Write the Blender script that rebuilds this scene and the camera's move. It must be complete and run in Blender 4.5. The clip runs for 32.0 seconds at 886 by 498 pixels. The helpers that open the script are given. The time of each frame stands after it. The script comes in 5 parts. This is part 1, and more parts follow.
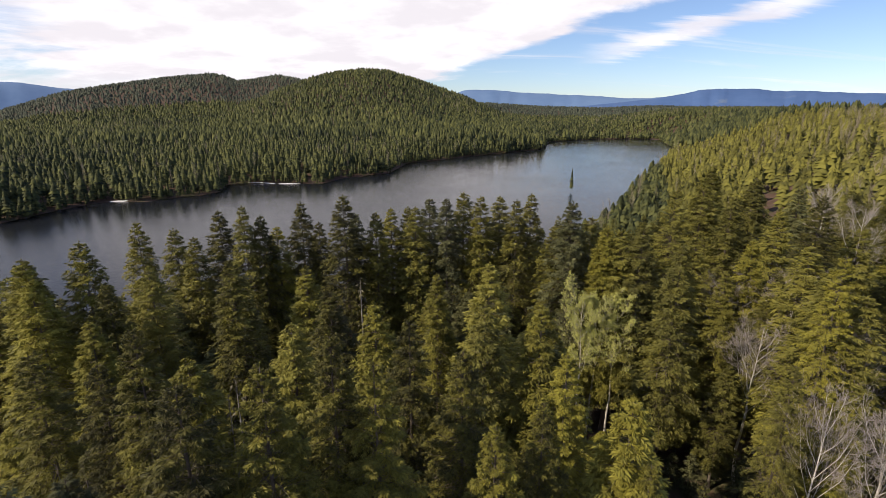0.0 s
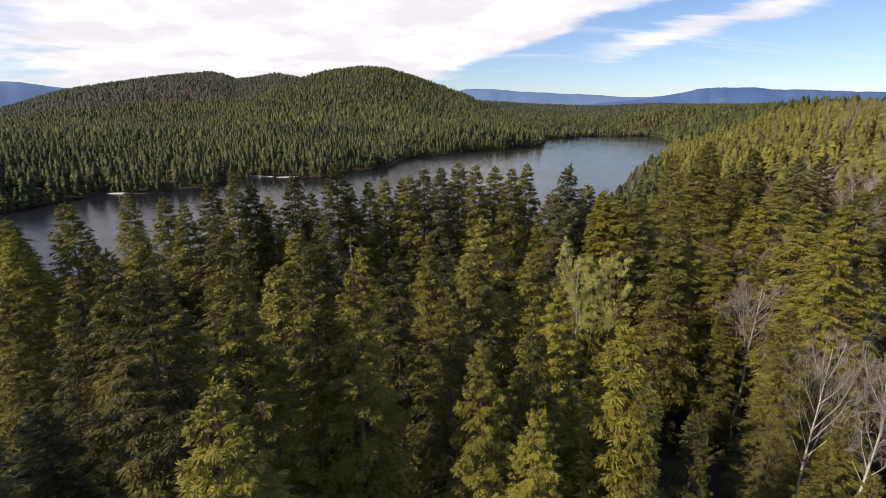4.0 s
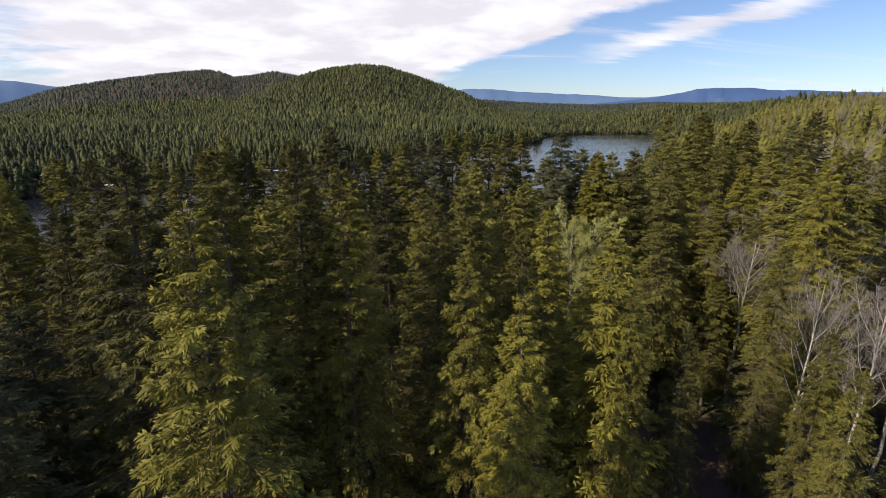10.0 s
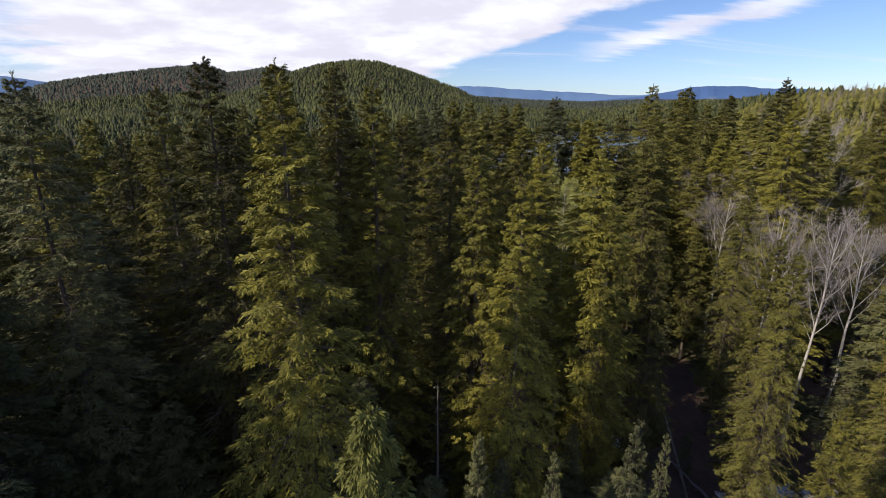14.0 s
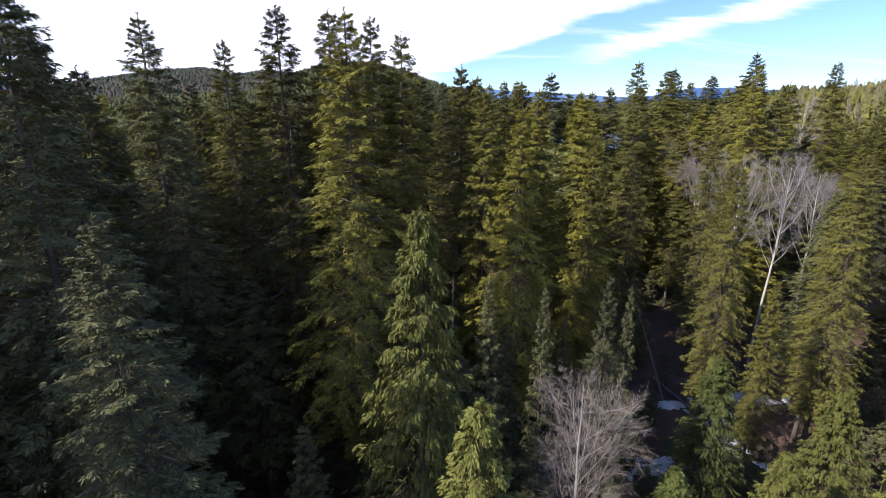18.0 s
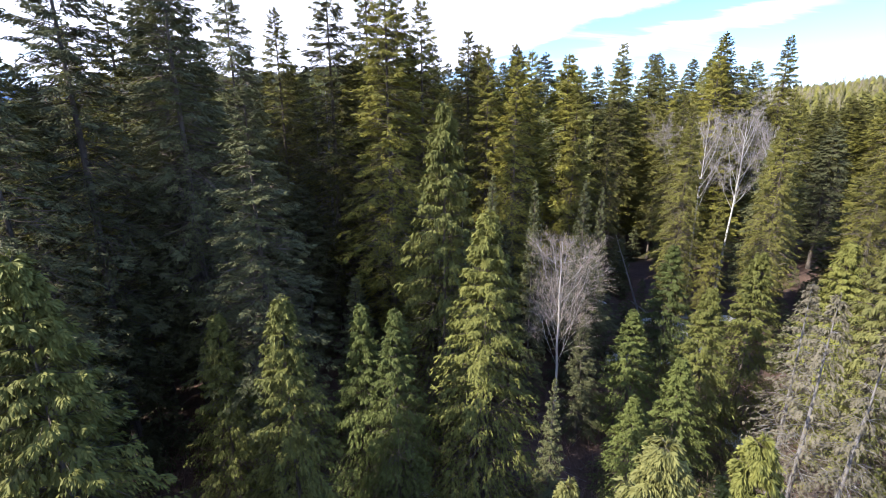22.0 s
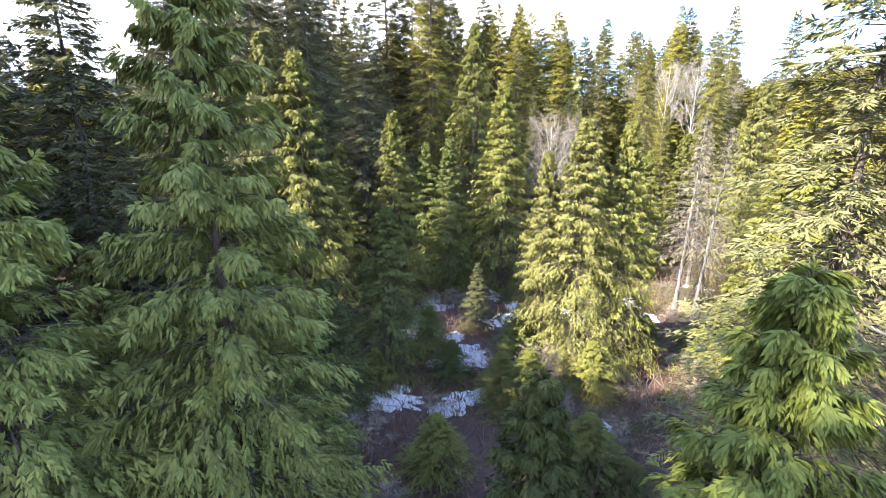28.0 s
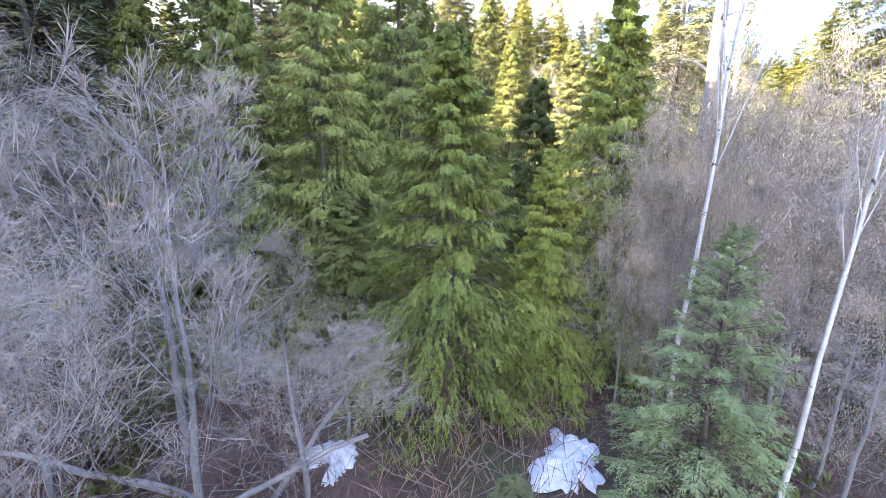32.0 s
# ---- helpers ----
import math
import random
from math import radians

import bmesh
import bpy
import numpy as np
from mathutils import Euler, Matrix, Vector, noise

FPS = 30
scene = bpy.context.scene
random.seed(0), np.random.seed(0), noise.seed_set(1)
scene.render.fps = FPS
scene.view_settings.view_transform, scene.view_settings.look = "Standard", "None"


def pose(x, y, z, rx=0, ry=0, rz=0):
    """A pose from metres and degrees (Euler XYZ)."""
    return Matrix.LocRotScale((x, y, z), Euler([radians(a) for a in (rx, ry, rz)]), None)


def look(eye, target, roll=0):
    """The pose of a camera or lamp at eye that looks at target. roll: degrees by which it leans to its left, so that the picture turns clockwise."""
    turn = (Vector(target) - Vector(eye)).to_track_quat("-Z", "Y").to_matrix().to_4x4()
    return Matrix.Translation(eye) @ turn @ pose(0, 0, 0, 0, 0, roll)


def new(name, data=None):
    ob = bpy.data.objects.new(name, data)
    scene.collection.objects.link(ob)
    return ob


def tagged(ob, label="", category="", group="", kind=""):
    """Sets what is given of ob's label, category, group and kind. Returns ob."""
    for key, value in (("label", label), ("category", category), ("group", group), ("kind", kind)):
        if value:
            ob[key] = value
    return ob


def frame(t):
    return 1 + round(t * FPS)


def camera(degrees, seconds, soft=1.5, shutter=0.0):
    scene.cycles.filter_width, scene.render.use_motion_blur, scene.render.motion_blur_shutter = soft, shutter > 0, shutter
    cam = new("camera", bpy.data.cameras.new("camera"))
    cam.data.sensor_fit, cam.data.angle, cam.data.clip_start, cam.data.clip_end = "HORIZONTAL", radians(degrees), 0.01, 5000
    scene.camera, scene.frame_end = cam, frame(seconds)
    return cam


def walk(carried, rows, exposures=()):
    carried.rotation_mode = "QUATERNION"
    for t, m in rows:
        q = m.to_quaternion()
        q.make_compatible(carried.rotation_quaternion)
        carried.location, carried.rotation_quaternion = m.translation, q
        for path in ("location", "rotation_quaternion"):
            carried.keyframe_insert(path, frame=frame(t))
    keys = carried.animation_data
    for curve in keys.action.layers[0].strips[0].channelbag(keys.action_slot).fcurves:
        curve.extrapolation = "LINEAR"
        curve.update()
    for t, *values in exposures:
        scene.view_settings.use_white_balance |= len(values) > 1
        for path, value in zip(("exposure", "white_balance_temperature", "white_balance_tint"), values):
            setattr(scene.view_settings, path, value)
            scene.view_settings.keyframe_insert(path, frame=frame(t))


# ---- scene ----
cam = camera(85.2, 32.0, soft=0.6)
METRES, EYE, TILT, LEAN, TURN = 55.0, 33.0, -16.0, 0.0, 0.0
ROWS = [
    (0.0, 0.0, 0.0, 0.0, 0.0, 0.0, -0.0),
    (0.5, 0.0021, 0.0, -0.0059, -0.01, -0.01, 0.01),
    (1.0, 0.0039, 0.0006, -0.0134, -0.02, -0.04, 0.05),
    (1.5, 0.0053, 0.0012, -0.022, -0.02, -0.01, 0.03),
    (2.0, 0.0059, 0.0032, -0.0296, -0.04, -0.02, 0.06),
    (2.5, 0.0075, 0.0053, -0.0376, -0.04, -0.03, 0.03),
    (3.0, 0.009, 0.0078, -0.0456, -0.05, -0.02, 0.03),
    (3.5, 0.0096, 0.0104, -0.0529, -0.05, -0.04, 0.08),
    (5.5, 0.0147, 0.021, -0.082, -0.04, -0.06, 0.05),
    (6.0, 0.0151, 0.0219, -0.0871, -0.03, -0.01, 0.05),
    (6.5, 0.0155, 0.0221, -0.0915, -0.03, 0.01, 0.09),
    (7.0, 0.0163, 0.0223, -0.0948, -0.04, 0.0, 0.09),
    (7.5, 0.0172, 0.0221, -0.0987, -0.05, -0.01, 0.07),
    (8.0, 0.0178, 0.0221, -0.1034, -0.09, -0.01, 0.05),
    (8.5, 0.0182, 0.0226, -0.1085, -0.11, -0.0, 0.04),
    (9.0, 0.0183, 0.0226, -0.1141, -0.14, -0.01, 0.05),
    (9.5, 0.0184, 0.0205, -0.1216, -0.19, 0.01, 0.07),
    (10.0, 0.0182, 0.0167, -0.1298, -0.27, -0.0, 0.06),
    (10.5, 0.0173, 0.011, -0.1384, -0.35, -0.0, 0.05),
    (11.0, 0.0158, 0.0033, -0.147, -0.46, -0.01, 0.04),
    (11.5, 0.0135, -0.0053, -0.1558, -0.55, -0.01, 0.09),
    (12.0, 0.0104, -0.013, -0.1644, -0.62, -0.05, 0.1),
    (12.5, 0.0082, -0.021, -0.1731, -0.69, -0.09, 0.07),
    (13.0, 0.0067, -0.0303, -0.1822, -0.8, -0.17, 0.06),
    (13.5, 0.0052, -0.0413, -0.1917, -0.83, -0.26, 0.01),
    (14.0, 0.002, -0.0515, -0.2014, -0.96, -0.28, 0.04),
    (14.5, -0.0008, -0.0641, -0.2115, -0.99, -0.31, -0.0),
    (16.5, -0.0115, -0.1218, -0.2572, -1.1, -0.19, 0.04),
    (17.0, -0.0135, -0.131, -0.2671, -1.11, -0.11, 0.07),
    (17.5, -0.015, -0.1397, -0.2769, -1.09, -0.06, 0.15),
    (18.0, -0.0154, -0.1471, -0.2866, -1.05, 0.01, 0.24),
    (18.5, -0.015, -0.1551, -0.2958, -1.03, 0.02, 0.27),
    (19.0, -0.0146, -0.1655, -0.3064, -0.98, 0.06, 0.28),
    (19.5, -0.0161, -0.1801, -0.318, -0.98, 0.05, 0.24),
    (20.0, -0.0178, -0.1977, -0.3315, -0.98, 0.13, 0.26),
    (20.5, -0.0207, -0.2158, -0.345, -1.01, 0.15, 0.21),
    (21.0, -0.0248, -0.2324, -0.359, -1.06, 0.23, 0.24),
    (21.5, -0.0288, -0.2478, -0.3736, -1.08, 0.34, 0.31),
    (22.0, -0.0331, -0.2623, -0.3874, -1.08, 0.46, 0.39),
    (22.5, -0.0368, -0.2779, -0.4002, -1.09, 0.51, 0.44),
    (23.0, -0.04, -0.2953, -0.4141, -1.07, 0.62, 0.52),
    (23.5, -0.0433, -0.3144, -0.4273, -1.09, 0.63, 0.52),
    (24.0, -0.0475, -0.3316, -0.4405, -1.08, 0.65, 0.57),
    (24.5, -0.0521, -0.3488, -0.4542, -1.1, 0.7, 0.58),
    (25.0, -0.0554, -0.3679, -0.4682, -1.08, 0.69, 0.55),
    (25.5, -0.0594, -0.3873, -0.4834, -1.12, 0.69, 0.55),
    (27.5, -0.077, -0.4592, -0.5422, -1.36, 0.63, 0.42),
    (28.0, -0.0811, -0.4766, -0.5576, -1.34, 0.63, 0.41),
    (28.5, -0.0858, -0.496, -0.5741, -1.3, 0.66, 0.45),
    (29.0, -0.0895, -0.5168, -0.5907, -1.29, 0.75, 0.5),
    (29.5, -0.0934, -0.5366, -0.6072, -1.28, 0.77, 0.5),
    (30.0, -0.0968, -0.5533, -0.6231, -1.28, 0.85, 0.48),
    (30.5, -0.1017, -0.5686, -0.6388, -1.31, 0.92, 0.43),
    (31.0, -0.1064, -0.5857, -0.6545, -1.29, 0.9, 0.45),
    (31.5, -0.1107, -0.6058, -0.6707, -1.28, 0.84, 0.38),
    (32.0, -0.1149, -0.6258, -0.6869, -1.3, 0.95, 0.32),
]
EXPOSURE = [(0.0, 0.45, 6600, 15), (9.0, 0.36, 6450, 15), (13.0, 0.3, 6150, 16), (16.0, 0.53, 5800, 17), (20.0, 1.35, 5500, 17), (24.0, 1.9, 5500, 15), (26.5, 2.42, 5750, 13), (28.0, 2.95, 5900, 13), (29.0, 3.5, 6000, 12), (30.0, 3.82, 6050, 12), (32.0, 4.0, 6050, 14)]
walk(cam, [(t, pose(0, 0, EYE, TILT, LEAN, TURN) @ pose(METRES * x, METRES * y, METRES * z, 90 + pitch, roll, yaw)) for t, x, y, z, yaw, pitch, roll in ROWS], EXPOSURE)

# ---- sky and sun ----
SUN_ELEVATION, SUN_FROM = 37.0, 249.0  # degrees above the horizon, compass bearing it shines from (0 is +y, clockwise)


def node(tree, kind, **inputs):
    n = tree.nodes.new(kind)
    for key, value in inputs.items():
        key = key.replace("_", " ")
        if hasattr(value, "is_linked"):
            tree.links.new(value, n.inputs[key])
        else:
            n.inputs[key].default_value = value
    return n


def maths(tree, operation, a, b=0.0, c=None):
    n = tree.nodes.new("ShaderNodeMath")
    n.operation = operation
    for i, value in enumerate((a, b) if c is None else (a, b, c)):
        if hasattr(value, "is_linked"):
            tree.links.new(value, n.inputs[i])
        else:
            n.inputs[i].default_value = value
    return n.outputs[0]


def span(tree, value, low, high, to_low=0.0, to_high=1.0, smooth=True):
    n = tree.nodes.new("ShaderNodeMapRange")
    n.interpolation_type = "SMOOTHSTEP" if smooth else "LINEAR"
    tree.links.new(value, n.inputs[0])
    for i, v in enumerate((low, high, to_low, to_high)):
        n.inputs[i + 1].default_value = v
    return n.outputs[0]


def blend(tree, factor, a, b, mode="MIX"):
    n = tree.nodes.new("ShaderNodeMix")
    n.data_type, n.blend_type = "RGBA", mode
    for value, socket in ((factor, n.inputs[0]), (a, n.inputs[6]), (b, n.inputs[7])):
        if hasattr(value, "is_linked"):
            tree.links.new(value, socket)
        elif socket.type == "RGBA":
            socket.default_value = (*value, 1.0)
        else:
            socket.default_value = value
    return n.outputs[2]


def make_sky():
    world = bpy.data.worlds.new("spring_sky")
    world.use_nodes = True
    scene.world = world
    t = world.node_tree
    t.nodes.clear()
    sky = t.nodes.new("ShaderNodeTexSky")
    sky.sky_type, sky.sun_disc = "NISHITA", False
    sky.sun_elevation, sky.sun_rotation = radians(SUN_ELEVATION), radians(SUN_FROM)
    sky.altitude, sky.air_density, sky.dust_density, sky.ozone_density = 900.0, 1.0, 0.6, 1.5
    way = t.nodes.new("ShaderNodeTexCoord").outputs["Generated"]
    xyz = t.nodes.new("ShaderNodeSeparateXYZ")
    t.links.new(way, xyz.inputs[0])
    x, y, z = xyz.outputs
    # flat cloud layer seen from below
    over = maths(t, "ADD", maths(t, "MAXIMUM", z, 0.0), 0.16)
    layer = t.nodes.new("ShaderNodeCombineXYZ")
    t.links.new(maths(t, "DIVIDE", x, over), layer.inputs[0])
    t.links.new(maths(t, "DIVIDE", y, over), layer.inputs[1])
    broad = node(t, "ShaderNodeTexNoise", Vector=layer.outputs[0], Scale=0.85, Detail=7.0, Roughness=0.58, Distortion=0.4)
    turned = t.nodes.new("ShaderNodeMapping")
    turned.inputs["Rotation"].default_value = (0.0, 0.0, radians(-38.0))
    turned.inputs["Scale"].default_value = (0.5, 2.6, 1.0)
    t.links.new(layer.outputs[0], turned.inputs[0])
    streak = node(t, "ShaderNodeTexNoise", Vector=turned.outputs[0], Scale=0.9, Detail=8.0, Roughness=0.62, Distortion=0.6)
    # thick cloud to the left of the lake, thin streaks to the right
    low = maths(t, "MINIMUM", z, 0.22)
    side = span(t, maths(t, "MULTIPLY_ADD", low, -3.2, x), -0.4, -0.06, 0.34, -0.2)
    side = maths(t, "ADD", maths(t, "MULTIPLY", side, span(t, z, 0.3, 0.7, 1.0, 0.0)), span(t, x, -0.64, -0.46, -0.22, 0.0))
    thick = span(t, maths(t, "ADD", broad.outputs[0], side), 0.47, 0.64)
    thin = maths(t, "MULTIPLY", span(t, streak.outputs[0], 0.54, 0.78), 0.6)
    # one long slanting streak ahead
    ahead = maths(t, "MAXIMUM", y, 0.1)
    u, v = maths(t, "DIVIDE", x, ahead), maths(t, "DIVIDE", z, ahead)
    wisp = node(t, "ShaderNodeTexNoise", Vector=turned.outputs[0], Scale=2.2, Detail=6.0, Roughness=0.6, Distortion=0.5)
    rib = maths(t, "SUBTRACT", v, maths(t, "MULTIPLY_ADD", u, 0.24, 0.036))
    rib = maths(t, "ABSOLUTE", maths(t, "MULTIPLY_ADD", maths(t, "SUBTRACT", wisp.outputs[0], 0.5), 0.07, rib))
    rib = maths(t, "MULTIPLY", span(t, rib, 0.004, 0.028, 1.0, 0.0), maths(t, "MULTIPLY", span(t, u, 0.24, 0.4), span(t, u, 0.62, 0.85, 1.0, 0.0)))
    thin = maths(t, "MAXIMUM", thin, maths(t, "MULTIPLY", rib, 0.85))
    mask = maths(t, "MAXIMUM", thick, thin)
    mask = maths(t, "MULTIPLY", mask, maths(t, "MULTIPLY", span(t, z, 0.0, 0.07, 0.35, 1.0), span(t, z, 0.25, 0.45, 1.0, 0.42)))
    shade = node(t, "ShaderNodeTexNoise", Vector=layer.outputs[0], Scale=1.9, Detail=5.0, Roughness=0.55)
    cloud = blend(t, span(t, shade.outputs[0], 0.38, 0.66), (6.4, 6.3, 6.6), (8.3, 8.3, 8.4))
    air = blend(t, 1.0, sky.outputs[0], (0.78, 0.86, 1.0), "MULTIPLY")
    colour = blend(t, mask, air, cloud)
    back = node(t, "ShaderNodeBackground", Color=colour, Strength=SKY_STRENGTH)
    out = t.nodes.new("ShaderNodeOutputWorld")
    t.links.new(back.outputs[0], out.inputs[0])


SKY_STRENGTH = 0.103
make_sky()
sun = new("sun", bpy.data.lights.new("sun", "SUN"))
sun.data.energy, sun.data.angle, sun.data.color = 3.9, radians(0.6), (1.0, 0.88, 0.64)
bearing, lift = radians(SUN_FROM), radians(SUN_ELEVATION)
sun.matrix_world = look((0, 0, 0), (-math.sin(bearing) * math.cos(lift), -math.cos(bearing) * math.cos(lift), -math.sin(lift)))

# ---- materials ----


def surface(name, low, high, scale=4.0, fine=40.0, rough=0.85, bump=0.3, through_light=0.0, by_object=0.0, by_island=0.0, depth=0.02, stretch=(1, 1, 1), extra=None):
    """A two-scale mottled material between the colours low and high."""
    m = bpy.data.materials.new(name)
    m.use_nodes = True
    t = m.node_tree
    t.nodes.clear()
    where = t.nodes.new("ShaderNodeTexCoord").outputs["Object"]
    if stretch != (1, 1, 1):
        mapping = t.nodes.new("ShaderNodeMapping")
        mapping.inputs["Scale"].default_value = stretch
        t.links.new(where, mapping.inputs[0])
        where = mapping.outputs[0]
    broad = node(t, "ShaderNodeTexNoise", Vector=where, Scale=scale, Detail=4.0, Roughness=0.6)
    grain = node(t, "ShaderNodeTexNoise", Vector=where, Scale=fine, Detail=3.0, Roughness=0.6)
    f = maths(t, "MULTIPLY_ADD", grain.outputs[0], 0.5, maths(t, "MULTIPLY", broad.outputs[0], 0.9))
    f = maths(t, "ADD", f, -0.2)
    if by_object:
        f = maths(t, "MULTIPLY_ADD", t.nodes.new("ShaderNodeObjectInfo").outputs["Random"], by_object, maths(t, "ADD", f, -by_object / 2))
    if by_island:
        f = maths(t, "MULTIPLY_ADD", t.nodes.new("ShaderNodeNewGeometry").outputs["Random Per Island"], by_island, maths(t, "ADD", f, -by_island / 2))
    colour = blend(t, span(t, f, 0.2, 0.8, smooth=False), low, high)
    if extra:
        other, at, size, edge = extra
        patch = node(t, "ShaderNodeTexNoise", Vector=where, Scale=size, Detail=6.0, Roughness=0.65)
        colour = blend(t, span(t, patch.outputs[0], at, at + edge), colour, other)
    p = node(t, "ShaderNodeBsdfPrincipled", Base_Color=colour, Roughness=rough)
    p.inputs["Specular IOR Level"].default_value = 0.25
    if bump:
        b = node(t, "ShaderNodeBump", Height=grain.outputs[0], Strength=bump, Distance=depth)
        t.links.new(b.outputs[0], p.inputs["Normal"])
    shader = p.outputs[0]
    if through_light:
        tr = node(t, "ShaderNodeBsdfTranslucent", Color=blend(t, 0.35, colour, (0.16, 0.18, 0.02)))
        mix = t.nodes.new("ShaderNodeMixShader")
        mix.inputs[0].default_value = through_light
        t.links.new(shader, mix.inputs[1])
        t.links.new(tr.outputs[0], mix.inputs[2])
        shader = mix.outputs[0]
    out = t.nodes.new("ShaderNodeOutputMaterial")
    t.links.new(shader, out.inputs[0])
    return m


def needles(name, low, high):
    return surface(name, low, high, scale=0.5, fine=3.0, rough=0.7, bump=0.0, through_light=0.06, by_object=0.5, by_island=0.16)


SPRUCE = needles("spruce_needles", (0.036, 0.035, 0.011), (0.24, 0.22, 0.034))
# lit copy of the spruce needles, sunlight mixed into the yellow
SUN_TINTED_SPRUCE = needles("sun_tinted_spruce_needles", (0.062, 0.061, 0.016), (0.225, 0.208, 0.042))
# fir green that also serves as the shaded copy of the spruce needles
FIR_AND_SHADE_SPRUCE = needles("fir_and_shade_tinted_needles", (0.057, 0.06, 0.028), (0.15, 0.151, 0.062))
PALE_SPRUCE = needles("pale_olive_needles", (0.085, 0.088, 0.038), (0.2, 0.195, 0.082))
CEDAR = needles("cedar_fronds", (0.08, 0.085, 0.02), (0.19, 0.19, 0.043))
PALE_FIR = needles("pale_fir_needles", (0.12, 0.15, 0.065), (0.25, 0.285, 0.12))
FRESH_CEDAR = needles("fresh_cedar_fronds", (0.1, 0.124, 0.027), (0.235, 0.268, 0.052))
GREY_CEDAR = needles("greyish_cedar_fronds", (0.115, 0.135, 0.038), (0.245, 0.27, 0.07))
PALE_CEDAR = needles("pale_cedar_fronds", (0.09, 0.093, 0.026), (0.2, 0.192, 0.058))
GREEN_CEDAR = needles("green_cedar_fronds", (0.052, 0.066, 0.018), (0.13, 0.148, 0.036))
ASPEN_LEAF = needles("young_aspen_leaves", (0.38, 0.39, 0.11), (0.55, 0.55, 0.18))
LICHEN = needles("lichen_grey_needles", (0.09, 0.08, 0.055), (0.19, 0.165, 0.115))
DRY_LEAF = needles("dry_brown_leaves", (0.28, 0.22, 0.16), (0.48, 0.39, 0.29))
BARK = surface("conifer_bark", (0.05, 0.04, 0.033), (0.16, 0.135, 0.115), scale=2.0, fine=16.0, rough=0.95, bump=0.8, depth=0.03, stretch=(1, 1, 0.25), by_object=0.25)
GREY_BARK = surface("weathered_grey_bark", (0.1, 0.092, 0.09), (0.29, 0.27, 0.265), scale=1.5, fine=14.0, rough=0.95, bump=0.7, depth=0.03, stretch=(1, 1, 0.3))
BIRCH_BARK = surface("birch_bark", (0.3, 0.28, 0.26), (0.62, 0.59, 0.55), scale=1.0, fine=9.0, rough=0.8, bump=0.3, stretch=(1, 1, 3.0), extra=((0.07, 0.06, 0.055), 0.62, 1.6, 0.05))
TWIGS = surface("bare_grey_twigs", (0.19, 0.155, 0.135), (0.4, 0.335, 0.29), scale=0.6, fine=5.0, rough=0.95, bump=0.0, by_island=0.3)
PALE_TWIGS = surface("pale_birch_twigs", (0.17, 0.148, 0.142), (0.37, 0.332, 0.315), scale=0.6, fine=5.0, rough=0.95, bump=0.0, by_island=0.3)
BRUSH = surface("reddish_brush_twigs", (0.1, 0.062, 0.05), (0.27, 0.175, 0.135), scale=0.4, fine=3.0, rough=0.95, bump=0.0, by_island=0.4)
DEADWOOD = surface("dead_wood", (0.13, 0.115, 0.105), (0.36, 0.33, 0.31), scale=2.0, fine=20.0, rough=0.95, bump=0.6, by_object=0.2)
DRY_TWIGS = surface("dry_conifer_twigs", (0.05, 0.038, 0.034), (0.17, 0.133, 0.119), scale=0.5, fine=4.0, rough=0.95, bump=0.0, by_object=0.2, by_island=0.35)
SNOW = surface("old_snow", (0.46, 0.455, 0.48), (0.8, 0.795, 0.82), scale=1.3, fine=14.0, rough=0.6, bump=0.6, depth=0.04, extra=((0.16, 0.12, 0.09), 0.63, 2.2, 0.07))
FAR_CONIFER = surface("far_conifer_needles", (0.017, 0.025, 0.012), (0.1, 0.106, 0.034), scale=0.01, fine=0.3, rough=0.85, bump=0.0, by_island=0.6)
FAR_BARE = surface("far_bare_twigs", (0.14, 0.12, 0.09), (0.28, 0.245, 0.18), scale=0.05, fine=0.5, rough=0.95, bump=0.0, by_island=0.4)

# lit copy of the far needles for the slope: sunlight put into the colour
SUN_TINTED_CONIFER = surface("sun_tinted_slope_needles", (0.046, 0.047, 0.014), (0.19, 0.178, 0.036), scale=0.05, fine=0.5, rough=0.85, bump=0.0, by_island=0.35)
# ridge woods carry the grey-blue of distance haze in their colour
HAZED_RIDGE_CONIFER = surface("haze_greyed_ridge_woods", (0.028, 0.036, 0.03), (0.085, 0.095, 0.066), scale=0.008, fine=0.2, rough=0.9, bump=0.0, by_island=0.5)


def ground_material():
    m = surface("forest_floor", (0.045, 0.029, 0.023), (0.16, 0.102, 0.078), scale=0.35, fine=6.0, rough=0.97, bump=0.9, depth=0.08, extra=((0.066, 0.07, 0.03), 0.5, 0.12, 0.14))
    return m


FLOOR = ground_material()


def water_material():
    m = bpy.data.materials.new("lake_water")
    m.use_nodes = True
    t = m.node_tree
    p = t.nodes["Principled BSDF"]
    p.inputs["Base Color"].default_value = (0.012, 0.014, 0.02, 1)
    p.inputs["Roughness"].default_value = 0.12
    p.inputs["IOR"].default_value = 1.33
    p.inputs["Specular IOR Level"].default_value = 0.2
    where = t.nodes.new("ShaderNodeTexCoord").outputs["Object"]
    ripple = node(t, "ShaderNodeTexNoise", Vector=where, Scale=0.9, Detail=5.0, Roughness=0.6)
    broad = node(t, "ShaderNodeTexNoise", Vector=where, Scale=0.02, Detail=3.0, Roughness=0.5)
    b = node(t, "ShaderNodeBump", Height=ripple.outputs[0], Strength=0.3, Distance=0.25)
    t.links.new(b.outputs[0], p.inputs["Normal"])
    t.links.new(span(t, broad.outputs[0], 0.35, 0.65, 0.06, 0.15), p.inputs["Roughness"])
    return m


